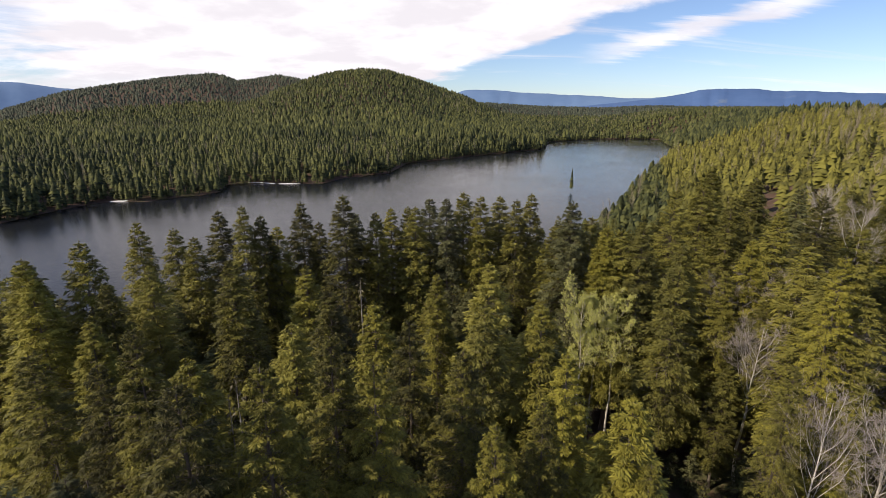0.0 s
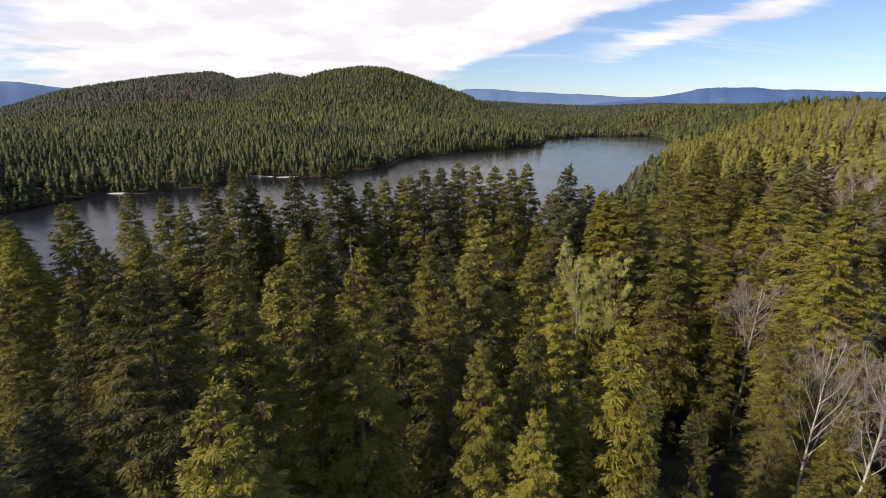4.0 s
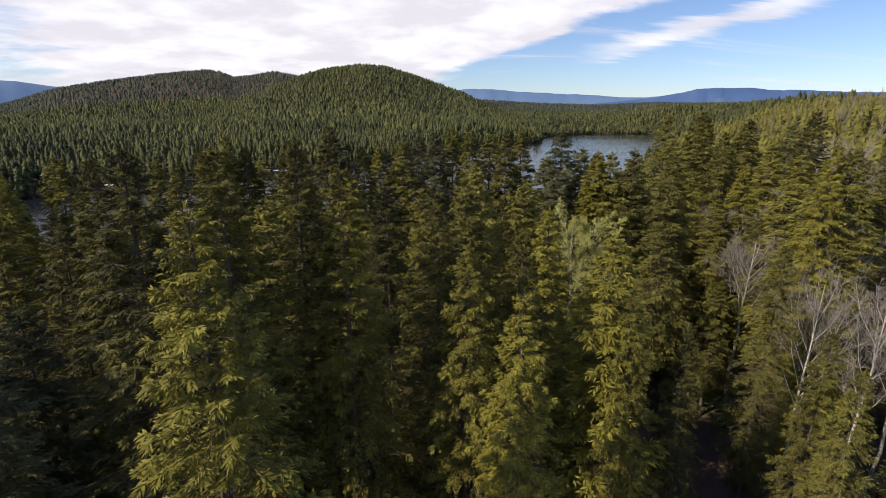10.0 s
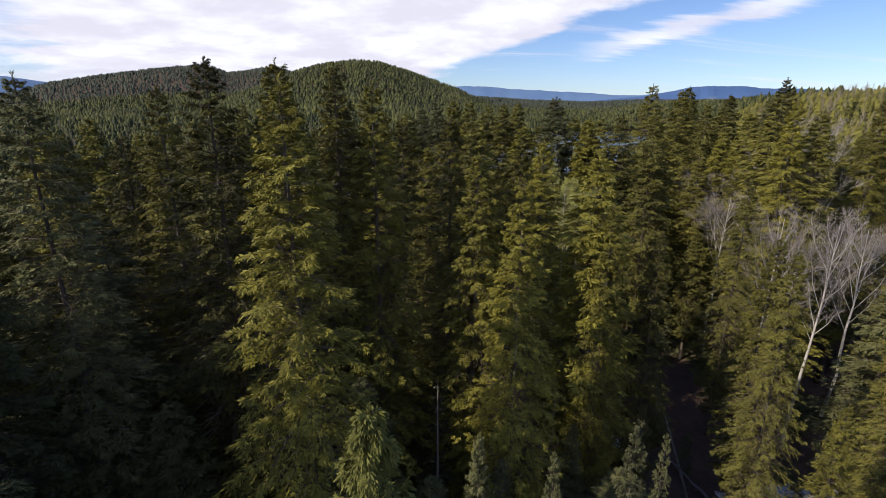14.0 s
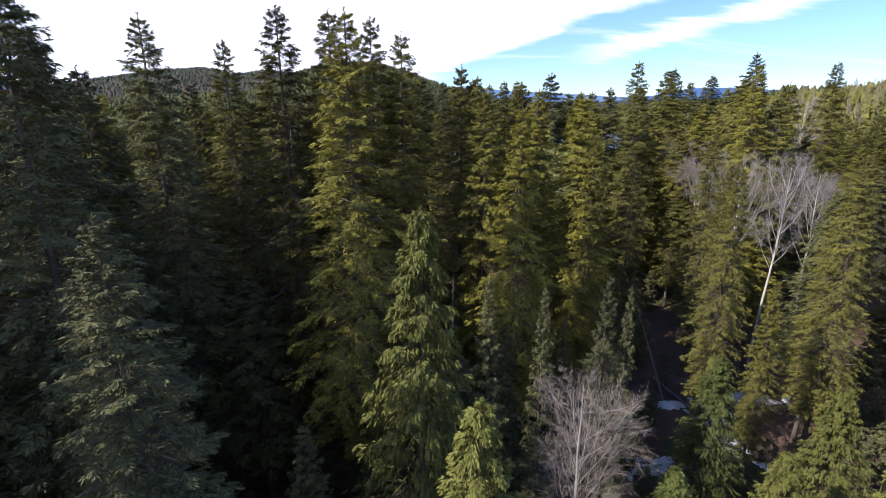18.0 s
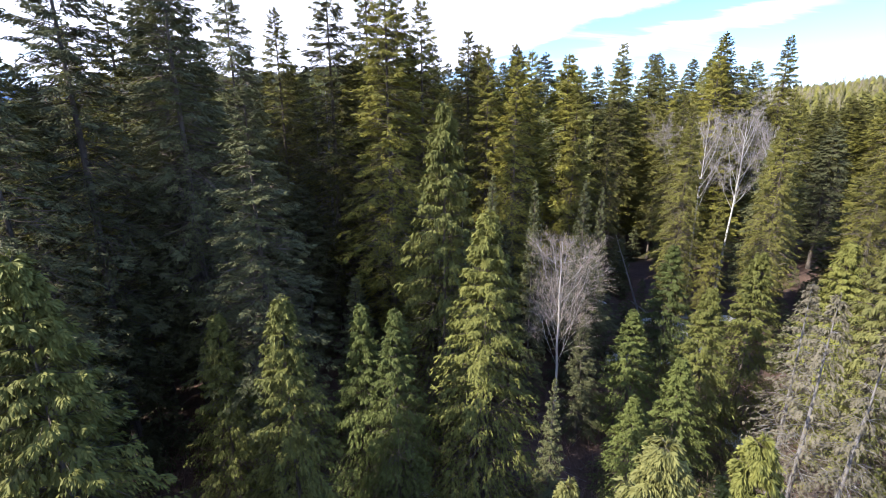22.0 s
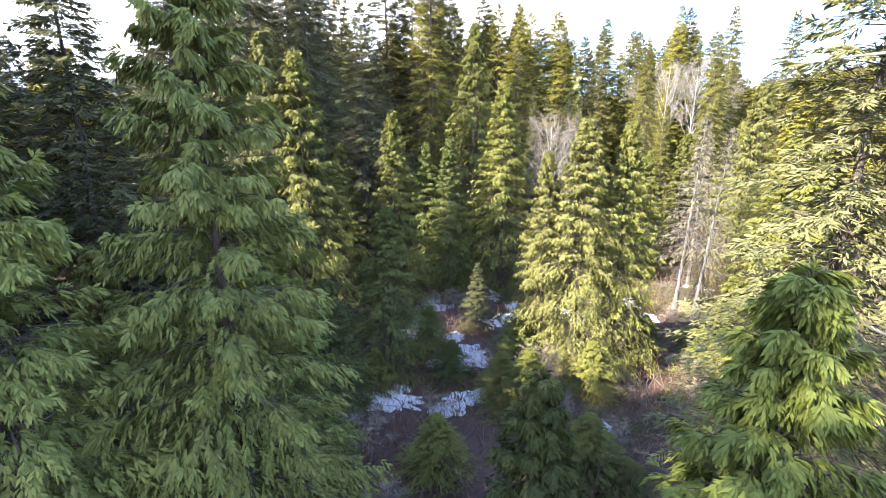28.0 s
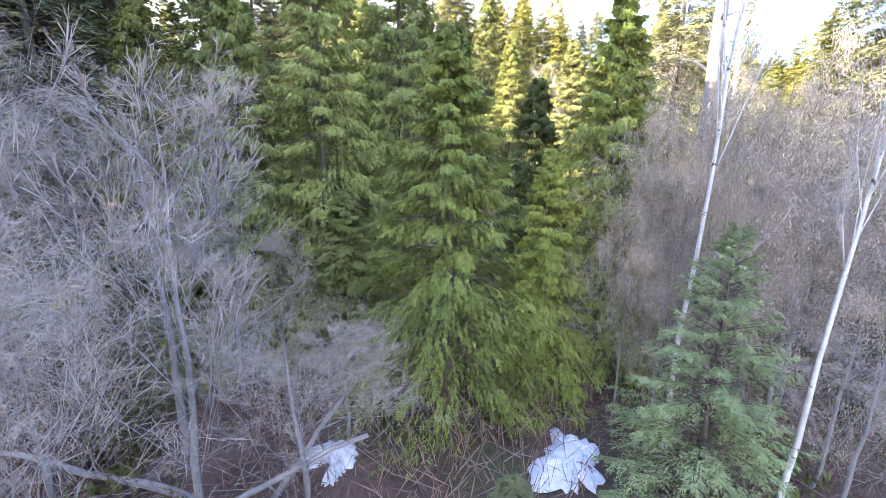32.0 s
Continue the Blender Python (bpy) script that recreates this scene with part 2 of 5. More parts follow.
WATER = water_material()
# distance haze is put into the blue base colours of both ranges
HAZE_BLUE_FAR = surface("mountain_in_haze_blue", (0.05, 0.105, 0.25), (0.075, 0.135, 0.29), scale=0.004, fine=0.02, rough=1.0, bump=0.0, extra=((0.11, 0.16, 0.26), 0.58, 0.005, 0.1))
HAZE_BLUE_FARTHER = surface("mountain_in_pale_haze_blue", (0.1, 0.175, 0.33), (0.13, 0.21, 0.37), scale=0.004, fine=0.02, rough=1.0, bump=0.0)

# ---- shapes ----


def mesh_of(name, verts, faces, material, smooth=False):
    """A mesh from an (n, 3) array and an (m, k) array of corners."""
    verts, faces = np.asarray(verts, dtype=np.float32), np.asarray(faces, dtype=np.int32)
    me = bpy.data.meshes.new(name)
    n, k = faces.shape
    me.vertices.add(len(verts))
    me.vertices.foreach_set("co", verts.ravel())
    me.loops.add(n * k)
    me.loops.foreach_set("vertex_index", faces.ravel())
    me.polygons.add(n)
    me.polygons.foreach_set("loop_start", np.arange(0, n * k, k, dtype=np.int32))
    if smooth:
        me.polygons.foreach_set("use_smooth", np.ones(n, dtype=bool))
    me.update(calc_edges=True)
    me.materials.append(material)
    return me


def joined(pieces):
    """Several (verts, faces) as one."""
    vs, fs, at = [], [], 0
    for v, f in pieces:
        vs.append(v)
        fs.append(f + at)
        at += len(v)
    return np.concatenate(vs), np.concatenate(fs)


def kites(base, way, flat, length, width, sag=0.0):
    """Leaf-like blades: base point, unit direction and sideways vector of each, all as arrays."""
    n = len(base)
    length, width = np.broadcast_to(length, n)[:, None], np.broadcast_to(width, n)[:, None]
    drop = np.zeros((n, 3))
    drop[:, 2] = -np.broadcast_to(sag, n) * length[:, 0]
    mid = base + way * length * 0.48 + drop * 0.2
    v = np.stack([base, mid - flat * width, base + way * length + drop, mid + flat * width], axis=1).reshape(-1, 3)
    return v, np.arange(4 * n).reshape(n, 4)


def tubes(a, b, ra, rb, bend=None, sides=3):
    """Straight or bent tapering rods between the points a and b, all as arrays."""
    n = len(a)
    d = b - a
    d = d / np.maximum(np.linalg.norm(d, axis=1, keepdims=True), 1e-6)
    up = np.where(np.abs(d[:, 2:3]) > 0.9, np.array([[1.0, 0, 0]]), np.array([[0, 0, 1.0]]))
    u = np.cross(d, up)
    u /= np.linalg.norm(u, axis=1, keepdims=True)
    w = np.cross(d, u)
    stops = [(a, ra), (b, rb)] if bend is None else [(a, ra), (0.5 * (a + b) + bend, 0.6 * ra + 0.4 * rb), (b, rb)]
    rings = []
    for p, r in stops:
        r = np.broadcast_to(r, n)[:, None]
        for k in range(sides):
            s = 2 * math.pi * k / sides
            rings.append(p + r * (math.cos(s) * u + math.sin(s) * w))
    v = np.stack(rings, axis=1)
    per = v.shape[1]
    one = []
    for r in range(len(stops) - 1):
        for k in range(sides):
            k2 = (k + 1) % sides
            one.append((r * sides + k, r * sides + k2, (r + 1) * sides + k2, (r + 1) * sides + k))
    f = (np.array(one)[None] + (np.arange(n) * per)[:, None, None]).reshape(-1, 4)
    return v.reshape(-1, 3), f


def stem(points, radii, sides=9, rng=None):
    """A trunk through the given points."""
    rows = []
    for p, r in zip(points, radii):
        for k in range(sides):
            s = 2 * math.pi * k / sides
            q = r * (1 + (rng.uniform(-0.09, 0.09) if rng is not None else 0))
            rows.append((p[0] + q * math.cos(s), p[1] + q * math.sin(s), p[2]))
    f = [(i * sides + k, i * sides + (k + 1) % sides, (i + 1) * sides + (k + 1) % sides, (i + 1) * sides + k) for i in range(len(points) - 1) for k in range(sides)]
    return np.array(rows), np.array(f)


# ---- conifers ----


def unit_rows(v):
    return v / np.maximum(np.linalg.norm(v, axis=1, keepdims=True), 1e-6)


def shoots_of(rng, branches, stations, fans, leaf, length, along, out, side):
    """Side shoots along each bough, each a flat herringbone of needle twigs, so that boughs are layered sprays with gaps between them."""
    i = np.repeat(np.arange(branches), stations * 2)
    s = np.tile(np.repeat((np.arange(stations) + 0.5) / stations, 2), branches) + rng.uniform(-0.45, 0.45, len(i)) / stations
    hand = np.tile([1.0, -1.0], len(i) // 2)
    keep = (rng.uniform(0, 1, len(i)) > 0.16) & (s * length[i] > 0.16 * length[i] + 0.02)
    i, s, hand = i[keep], 0.1 + 0.9 * np.clip(s[keep], 0, 1), hand[keep]
    n = len(i)
    base = along(i, s)
    splay = rng.uniform(0.55, 1.15, n) * (1.15 - 0.55 * s)
    axis = out[i] * np.cos(splay)[:, None] + side[i] * (hand * np.sin(splay))[:, None]
    axis[:, 2] += rng.normal(-0.2, 0.24, n)
    axis = unit_rows(axis)
    reach = (0.4 * length[i] * (1.12 - s) + leaf * 0.7 * np.minimum(1, length[i])) * rng.uniform(0.6, 1.25, n)
    facing = unit_rows(np.array([0, 0, 1.0]) + out[i] * 0.25 + rng.normal(0, 0.22, (n, 3)))
    across = unit_rows(np.cross(axis, facing))
    j = np.repeat(np.arange(n), fans * 2 + 1)
    m = len(j)
    row = np.concatenate([np.repeat((np.arange(fans) + 0.35) / fans, 2), [0.9]])
    q = np.tile(row, n) + rng.uniform(-0.25, 0.25, m) / fans
    flip = np.tile(np.concatenate([np.tile([1.0, -1.0], fans), [0.0]]), n)
    foot = base[j] + axis[j] * (reach[j] * q)[:, None]
    foot[:, 2] -= 0.16 * reach[j] * q * q
    way = axis[j] + across[j] * (flip * rng.uniform(0.5, 1.1, m))[:, None]
    way[:, 2] += rng.normal(-0.05, 0.22, m)
    way = unit_rows(way)
    flat = unit_rows(np.cross(way, facing[j] + rng.normal(0, 0.45 if leaf < 0.4 else 0.8, (m, 3))))
    size = leaf * (1.2 - 0.4 * q) * rng.uniform(0.7, 1.3, m) * np.clip(0.4 + 0.5 * length[i][j], 0.4, 1.0)
    return kites(foot, way, flat, size, size * (0.125 if leaf < 0.4 else 0.19), 0.12)


def dry_boughs(rng, height, reach, low, high, count, twigs):
    """Bare dead boughs with hanging twigs round the lower stem."""
    hd = height * rng.uniform(low, high, count)
    ad = rng.uniform(0, 6.28, count)
    ld = reach * rng.uniform(0.25, 0.8, count)
    r0 = np.stack([0 * hd, 0 * hd, hd], 1)
    r1 = r0 + np.stack([np.cos(ad) * ld, np.sin(ad) * ld, -ld * rng.uniform(0.05, 0.6, count)], 1)
    bow = np.array([[0, 0, 1.0]]) * (ld * 0.12)[:, None]
    pieces = [tubes(r0, r1, 0.016, 0.004, bend=bow)]
    q = np.repeat(np.arange(count), twigs)
    s = rng.uniform(0.25, 1.0, len(q))
    t0 = r0[q] + (r1[q] - r0[q]) * s[:, None] + bow[q] * (2 * s * (1 - s))[:, None]
    d1 = unit_rows(unit_rows(r1[q] - r0[q]) * 0.6 + rng.normal(0, 0.55, (len(q), 3)) + np.array([[0, 0, -0.45]]))
    e1 = unit_rows(np.cross(d1, rng.normal(0, 1, d1.shape)))
    pieces.append(kites(t0, d1, e1, ld[q] * rng.uniform(0.15, 0.42, len(q)), rng.uniform(0.006, 0.014, len(q)), 0.1))
    return joined(pieces)


def sprays(rng, branches, stations, fans, leaf, length, along, out, side):
    """Flat sprays of scale leaves that hang like curtains from drooping boughs."""
    i = np.repeat(np.arange(branches), stations)
    n = len(i)
    s = np.tile((np.arange(stations) + 0.5) / stations, branches) + rng.uniform(-0.5, 0.5, n) / stations
    s = 0.2 + 0.8 * np.clip(s, 0, 1) ** 0.85
    hand = np.where(np.arange(n) % 2 == 0, 1.0, -1.0)
    base = along(i, s)
    spread = np.abs(rng.normal(0, 0.16, n)) * length[i] * (1.1 - 0.85 * s)
    base += side[i] * (hand * spread)[:, None]
    base[:, 2] -= spread * 0.35 + np.abs(rng.normal(0, 0.025, n)) * length[i]
    splay = rng.uniform(0.15, 1.0, n) * (1.2 - 0.9 * s)
    axis = out[i] * np.cos(splay)[:, None] + side[i] * (hand * np.sin(splay))[:, None]
    axis *= rng.uniform(0.45, 1.0, n)[:, None]
    axis[:, 2] -= rng.uniform(0.0, 0.85, n)
    axis = unit_rows(axis + rng.normal(0, 0.16, (n, 3)))
    long = np.clip(0.17 * length[i] * (1.15 - 0.5 * s), leaf * 1.5, leaf * 3.6) * rng.uniform(0.6, 1.35, n)
    facing = unit_rows(np.array([0, 0, 0.7]) + out[i] * 0.75 + rng.normal(0, 0.28, (n, 3)))
    across = unit_rows(np.cross(axis, facing))
    j = np.repeat(np.arange(n), fans * 2)
    m = len(j)
    q = np.tile(np.repeat((np.arange(fans) + 0.5) / fans, 2), n) + rng.uniform(-0.3, 0.3, m) / fans
    flip = np.tile([1.0, -1.0], m // 2)
    foot = base[j] + axis[j] * (long[j] * q)[:, None]
    foot[:, 2] -= 0.28 * long[j] * q * q
    way = axis[j] + across[j] * (flip * rng.uniform(0.3, 0.75, m) * (1.15 - 0.6 * q))[:, None]
    way[:, 2] -= 0.35 * q + rng.uniform(0.0, 0.2, m)
    way = unit_rows(way + rng.normal(0, 0.2, (m, 3)))
    normal = unit_rows(np.cross(across[j], axis[j]) + rng.normal(0, 0.45, (m, 3)))
    flat = unit_rows(np.cross(way, normal))
    size = leaf * (1.25 - 0.5 * q) * rng.uniform(0.7, 1.3, m)
    return kites(foot, way, flat, size, size * 0.15, 0.14)


def conifer(seed, height, reach, bare, whorls, per, stations, fans, style, leaf, dead=14, twigs=9):
    """Arrays for trunk, limbs, crown and dry boughs of a conifer that stands at the origin."""
    rng = np.random.default_rng(seed)
    branches = whorls * per
    k = (np.repeat(np.arange(whorls), per) + rng.uniform(0.0, 1.0, branches)) / whorls
    h = height * (bare + (0.985 - bare) * (1 - (1 - k) ** (1.06 if style == "spruce" else 1.15)))
    u = (height - h) / (height * (1 - bare))
    az = np.arange(branches) * 2.39996 + rng.uniform(-0.6, 0.6, branches)
    if style == "cedar":
        length = reach * (0.02 + 0.98 * u ** 0.92) * rng.uniform(0.74, 1.1, branches)
        pitch, droop, lift = 0.55 - 0.7 * u, 0.36, 0.14
    elif style == "fir":
        length = reach * (0.05 + 0.95 * u ** 0.9) * rng.uniform(0.75, 1.1, branches)
        pitch, droop, lift = 0.75 - 0.85 * u, 0.14, 0.0
    else:
        length = reach * (0.016 + 0.984 * np.minimum(1, u * 1.45) ** 0.8) * (1 - 0.4 * np.clip(u - 0.72, 0, 1) / 0.28) * rng.uniform(np.where(u < 0.3, 0.8, 0.6), 1.14, branches)
        pitch, droop, lift = 0.75 - 1.0 * np.minimum(1, u * 2.0) ** 0.6 + rng.normal(0, 0.1, branches), 0.2, 0.14
    out = np.stack([np.cos(az), np.sin(az), np.zeros(branches)], 1)
    side = np.stack([-np.sin(az), np.cos(az), np.zeros(branches)], 1)
    root = np.stack([np.zeros(branches), np.zeros(branches), h], 1)

    def along(i, s):
        p = root[i] + out[i] * (length[i] * s)[:, None]
        p[:, 2] += length[i] * (np.tan(pitch[i]) * s - droop * s * s + lift * s ** 4)
        return p

    if style == "cedar":
        crown = [sprays(rng, branches, stations, fans, leaf, length, along, out, side)]
    else:
        crown = [shoots_of(rng, branches, stations, fans, leaf, length, along, out, side)]
    # leading shoot
    m = 44
    a2 = rng.uniform(0, 6.28, m)
    z2 = height * rng.uniform(0.95, 0.995, m)
    w2 = np.stack([np.cos(a2), np.sin(a2), rng.uniform(0.9, 2.6, m)], 1)
    w2 /= np.linalg.norm(w2, axis=1, keepdims=True)
    f2 = np.cross(w2, rng.normal(0, 1, (m, 3)))
    f2 /= np.linalg.norm(f2, axis=1, keepdims=True)
    crown.append(kites(np.stack([0 * a2, 0 * a2, z2], 1), w2, f2, min(leaf * 0.8, 0.2), min(leaf * 0.1, 0.025)))
    thick = 0.0095 * height + 0.025
    zs = np.linspace(0, 1, 9)
    wob = rng.normal(0, 0.02, (9, 2)) * height * 0.12 * np.minimum(1, zs * 2)[:, None] * (1 - zs)[:, None]
    trunk = stem([(wob[j, 0], wob[j, 1], height * zs[j] - 0.25) for j in range(9)], [thick * (1 - 0.93 * z) * (1.35 if z == 0 else 1) for z in zs], 8, rng)
    ends = along(np.arange(branches), np.full(branches, 0.9))
    limbs = [tubes(root, ends, 0.007 + (0.006 if style == "spruce" else 0.0035) * length, 0.003, bend=np.array([[0, 0, 1.0]]) * (length * droop * 0.2)[:, None] if leaf < 0.5 else None)]
    # dry twigs close to the stem, added to block light inside the crown
    i3 = np.repeat(np.arange(branches), 3)
    p3 = along(i3, rng.uniform(0.08, 0.4, len(i3)))
    w3 = rng.normal(0, 0.5, (len(i3), 3)) + out[i3]
    w3 /= np.linalg.norm(w3, axis=1, keepdims=True)
    f3 = np.cross(w3, rng.normal(0, 1, w3.shape))
    f3 /= np.linalg.norm(f3, axis=1, keepdims=True)
    limbs.append(kites(p3, w3, f3, length[i3] * rng.uniform(0.2, 0.45, len(i3)), length[i3] * (0.012 if style == "spruce" else 0.01)))
    dry = dry_boughs(rng, height, reach, 0.05, min(bare + 0.4, 0.62) if style == "spruce" else bare + 0.2, dead, twigs) if dead else None
    return trunk, joined(limbs), joined(crown), dry


def broadleaf(seed, height, reach, fork, leaders, limbs, twigs, leafy, leaf=0.15, arch=0.0, slim=1.0):
    """Arrays for trunk, branchwork, twigs and leaves of a slender deciduous tree with a vase-shaped crown."""
    rng = np.random.default_rng(seed)

    def unit(v):
        return v / np.maximum(np.linalg.norm(v, axis=1, keepdims=True), 1e-6)

    zs = np.linspace(0, 1, 9)
    wob = np.cumsum(rng.normal(0, 0.012, (9, 2)), 0) * height * 0.4
    wob[0] = 0
    thick = 0.0075 * height + 0.015
    top = 0.9 * height
    pts = [(wob[j, 0], wob[j, 1], top * zs[j] - 0.2) for j in range(9)]
    trunk = stem(pts, [thick * (1 - 0.9 * z) for z in zs], 8, rng)
    P = np.array(pts)

    def on(z):
        return np.stack([np.interp(z, P[:, 2], P[:, 0]), np.interp(z, P[:, 2], P[:, 1]), z], 1)

    n0 = leaders
    z0 = height * (fork + (0.8 - fork) * (np.arange(n0) + rng.uniform(0, 1, n0)) / n0)
    az = np.arange(n0) * 2.4 + rng.uniform(-0.5, 0.5, n0)
    a0 = on(z0)
    rad = reach * rng.uniform(0.45, 1.05, n0) * (0.5 + 0.5 * (height - z0) / (height * (1 - fork)))
    b0 = a0 + np.stack([np.cos(az) * rad, np.sin(az) * rad, 0 * az], 1)
    b0[:, 2] = np.minimum(height * (0.99 - 0.16 * (rad / reach) ** 2) - arch * rad, z0 + rad * 2.6) - rng.uniform(0, 0.06, n0) * height
    bow = np.stack([np.cos(az), np.sin(az), 0 * az], 1) * (rad * 0.16)[:, None]
    pieces = [tubes(a0, b0, (thick * 0.16 + 0.003) * slim, 0.004 * slim, bend=bow, sides=5)]

    def sprout(a, b, bend, count, low, spread, size):
        i = np.repeat(np.arange(len(a)), count)
        s = rng.uniform(low, 1.0, len(i))
        start = a[i] + (b[i] - a[i]) * s[:, None] + bend[i] * (4 * s * (1 - s))[:, None]
        way = unit(unit(b[i] - a[i]) + rng.normal(0, spread, (len(i), 3)) + np.array([0, 0, 0.18 - arch]))
        length = np.linalg.norm(b[i] - a[i], axis=1) * rng.uniform(0.6, 1.3, len(i)) * size * (1.25 - 0.6 * s)
        return start, start + way * length[:, None]

    a1, b1 = sprout(a0, b0, bow, limbs, 0.2, 0.42, 0.42)
    pieces.append(tubes(a1, b1, 0.0065 * slim, 0.003 * slim))
    a2, b2 = sprout(a1, b1, 0 * a1, twigs, 0.2, 0.5, 0.55)
    l2 = np.linalg.norm(b2 - a2, axis=1)
    d2 = unit(b2 - a2)
    fine = [kites(a2, d2, unit(np.cross(d2, rng.normal(0, 1, d2.shape))), l2, 0.009 * slim)]
    a3, b3 = sprout(a2, b2, 0 * a2, 4, 0.15, 0.55, 0.6)
    l3 = np.linalg.norm(b3 - a3, axis=1)
    d3 = unit(b3 - a3)
    fine.append(kites(a3, d3, unit(np.cross(d3, rng.normal(0, 1, d3.shape))), l3, 0.007 * slim))
    leaves = None
    if leafy:
        q = np.repeat(np.arange(len(a3)), leafy)
        r = len(q)
        p = a3[q] + (b3[q] - a3[q]) * rng.uniform(0.1, 1.1, r)[:, None] + rng.normal(0, 0.05, (r, 3))
        dd = unit(rng.normal(0, 1, (r, 3)) + np.array([0, 0, -0.5 - 3 * arch]))
        leaves = kites(p, dd, unit(np.cross(dd, rng.normal(0, 1, (r, 3)))), leaf * rng.uniform(0.6, 1.3, r), leaf * (0.3 - 0.3 * arch))
    return trunk, joined(pieces), joined(fine), leaves

# ---- ground, lake and hills ----
LAKE_LEVEL = -5.0
SHORE = np.array([(-190, 100), (-160, 150), (-152, 175), (-151, 194), (-146, 208), (-132, 204), (-107, 230), (-115, 256), (-94, 262), (-67, 256), (-60, 278), (-34, 306), (-27, 364), (38, 436), (102, 501), (133, 621), (216, 690), (300, 690), (240, 510), (176, 385), (92, 232), (54, 157), (28, 110), (-12, 82), (-45, 66), (-75, 62), (-130, 70)], dtype=float)


def shore_distance(x, y):
    """Metres to the lake's edge, negative on the water."""
    x, y = np.atleast_1d(np.asarray(x, float)), np.atleast_1d(np.asarray(y, float))
    best = np.full(x.shape, 1e9)
    inside = np.zeros(x.shape, bool)
    for (ax, ay), (bx, by) in zip(SHORE, np.roll(SHORE, -1, 0)):
        ex, ey = bx - ax, by - ay
        t = np.clip(((x - ax) * ex + (y - ay) * ey) / (ex * ex + ey * ey), 0, 1)
        best = np.minimum(best, np.hypot(x - ax - t * ex, y - ay - t * ey))
        if ey != 0:
            inside ^= ((ay > y) != (by > y)) & (x < ex * (y - ay) / ey + ax)
    return np.where(inside, -best, best)


def step(v, low, high):
    t = np.clip((v - low) / (high - low), 0, 1)
    return t * t * (3 - 2 * t)


BACK_BEARING = (-60, -46, -41.4, -39.4, -36.9, -32.9, -30.6, -28.2, -24.6, -23.4, -22, -20.3, -18, -16.3, -13, -8, 2, 6, 10.6, 14, 19.6, 25, 34, 50)
BACK_CREST = (4, 12, 24, 38, 56, 72, 80, 88, 97, 95, 84, 88, 98, 92, 78, 62, 40, 36, 30, 28, 24, 16, 12, 10)
KNOLL_BEARING = (-30, -24, -21, -18, -14.8, -12.7, -9, -5.9, -2.8, 1, 3.6, 7, 12)
KNOLL_CREST = (2, 18, 34, 54, 73, 82, 90, 87, 73, 54, 35, 14, 2)


def ground(x, y):
    """The height of the ground, for arrays."""
    x, y = np.atleast_1d(np.asarray(x, float)), np.atleast_1d(np.asarray(y, float))
    d = shore_distance(x, y)
    bank = LAKE_LEVEL + np.where(d > 0, 0.35 * step(d, 0, 2) + 3.65 * step(d, 0, 45), np.maximum(d * 0.3, -4))
    land = step(d, 8, 90)
    rise = 21 * step(x - 0.3 * np.maximum(y - 60, 0), 18, 190) * step(y, -120, 60) * (1 - 0.6 * step(y, 700, 1500)) + 3.2 * step(x, 14, 42) * step(y, 18, 44)
    r, b = np.hypot(x, y), np.degrees(np.arctan2(x, y))
    rear = np.interp(b, BACK_BEARING, BACK_CREST) * np.exp(-(((r - 1320) / 330) ** 2))
    front = np.interp(b, KNOLL_BEARING, KNOLL_CREST) * np.exp(-(((r - 1000) / 250) ** 2))
    hills = 1.13 * (np.maximum(rear, 0) ** 5 + np.maximum(front, 0) ** 5) ** 0.2 + 4 * step(y, 300, 800)
    rough = 0.35 * np.sin(x * 0.31 + 1.3 * np.sin(y * 0.17)) * np.sin(y * 0.27 + 0.8) + 0.14 * np.sin(x * 1.1 + y * 0.6) * np.sin(y * 1.3 - x * 0.4)
    far = step(np.hypot(x, y), 2000, 4500)
    return bank + (rise + hills) * land * (1 - far) + rough * step(d, 1, 10)


def ground_at(x, y):
    return float(ground(x, y)[0])


def make_ground():
    n = 250
    a = np.linspace(-1, 1, n)
    grow = np.sinh(a * 5.4) / math.sinh(5.4)
    xs, ys = grow * 4700, grow * 4700 + 0.0
    gx, gy = np.meshgrid(xs, ys)
    z = ground(gx.ravel(), gy.ravel())
    v = np.stack([gx.ravel(), gy.ravel(), z], 1)
    k = np.arange(n * n).reshape(n, n)
    f = np.stack([k[:-1, :-1], k[:-1, 1:], k[1:, 1:], k[1:, :-1]], -1).reshape(-1, 4)
    ob = new("ground", mesh_of("ground", v, f, FLOOR, smooth=True))
    tagged(ob, "dark brown forest floor with needle litter and moss", "ground", kind="structure")


make_ground()


def make_lake():
    xs, ys = np.linspace(-260, 380, 9), np.linspace(50, 740, 9)
    gx, gy = np.meshgrid(xs, ys)
    v = np.stack([gx.ravel(), gy.ravel(), np.full(81, LAKE_LEVEL)], 1)
    k = np.arange(81).reshape(9, 9)
    f = np.stack([k[:-1, :-1], k[:-1, 1:], k[1:, 1:], k[1:, :-1]], -1).reshape(-1, 4)
    tagged(new("lake_water", mesh_of("lake_water", v, f, WATER)), "calm dark grey lake reflecting cloud and shoreline trees", "lake", kind="structure")


make_lake()


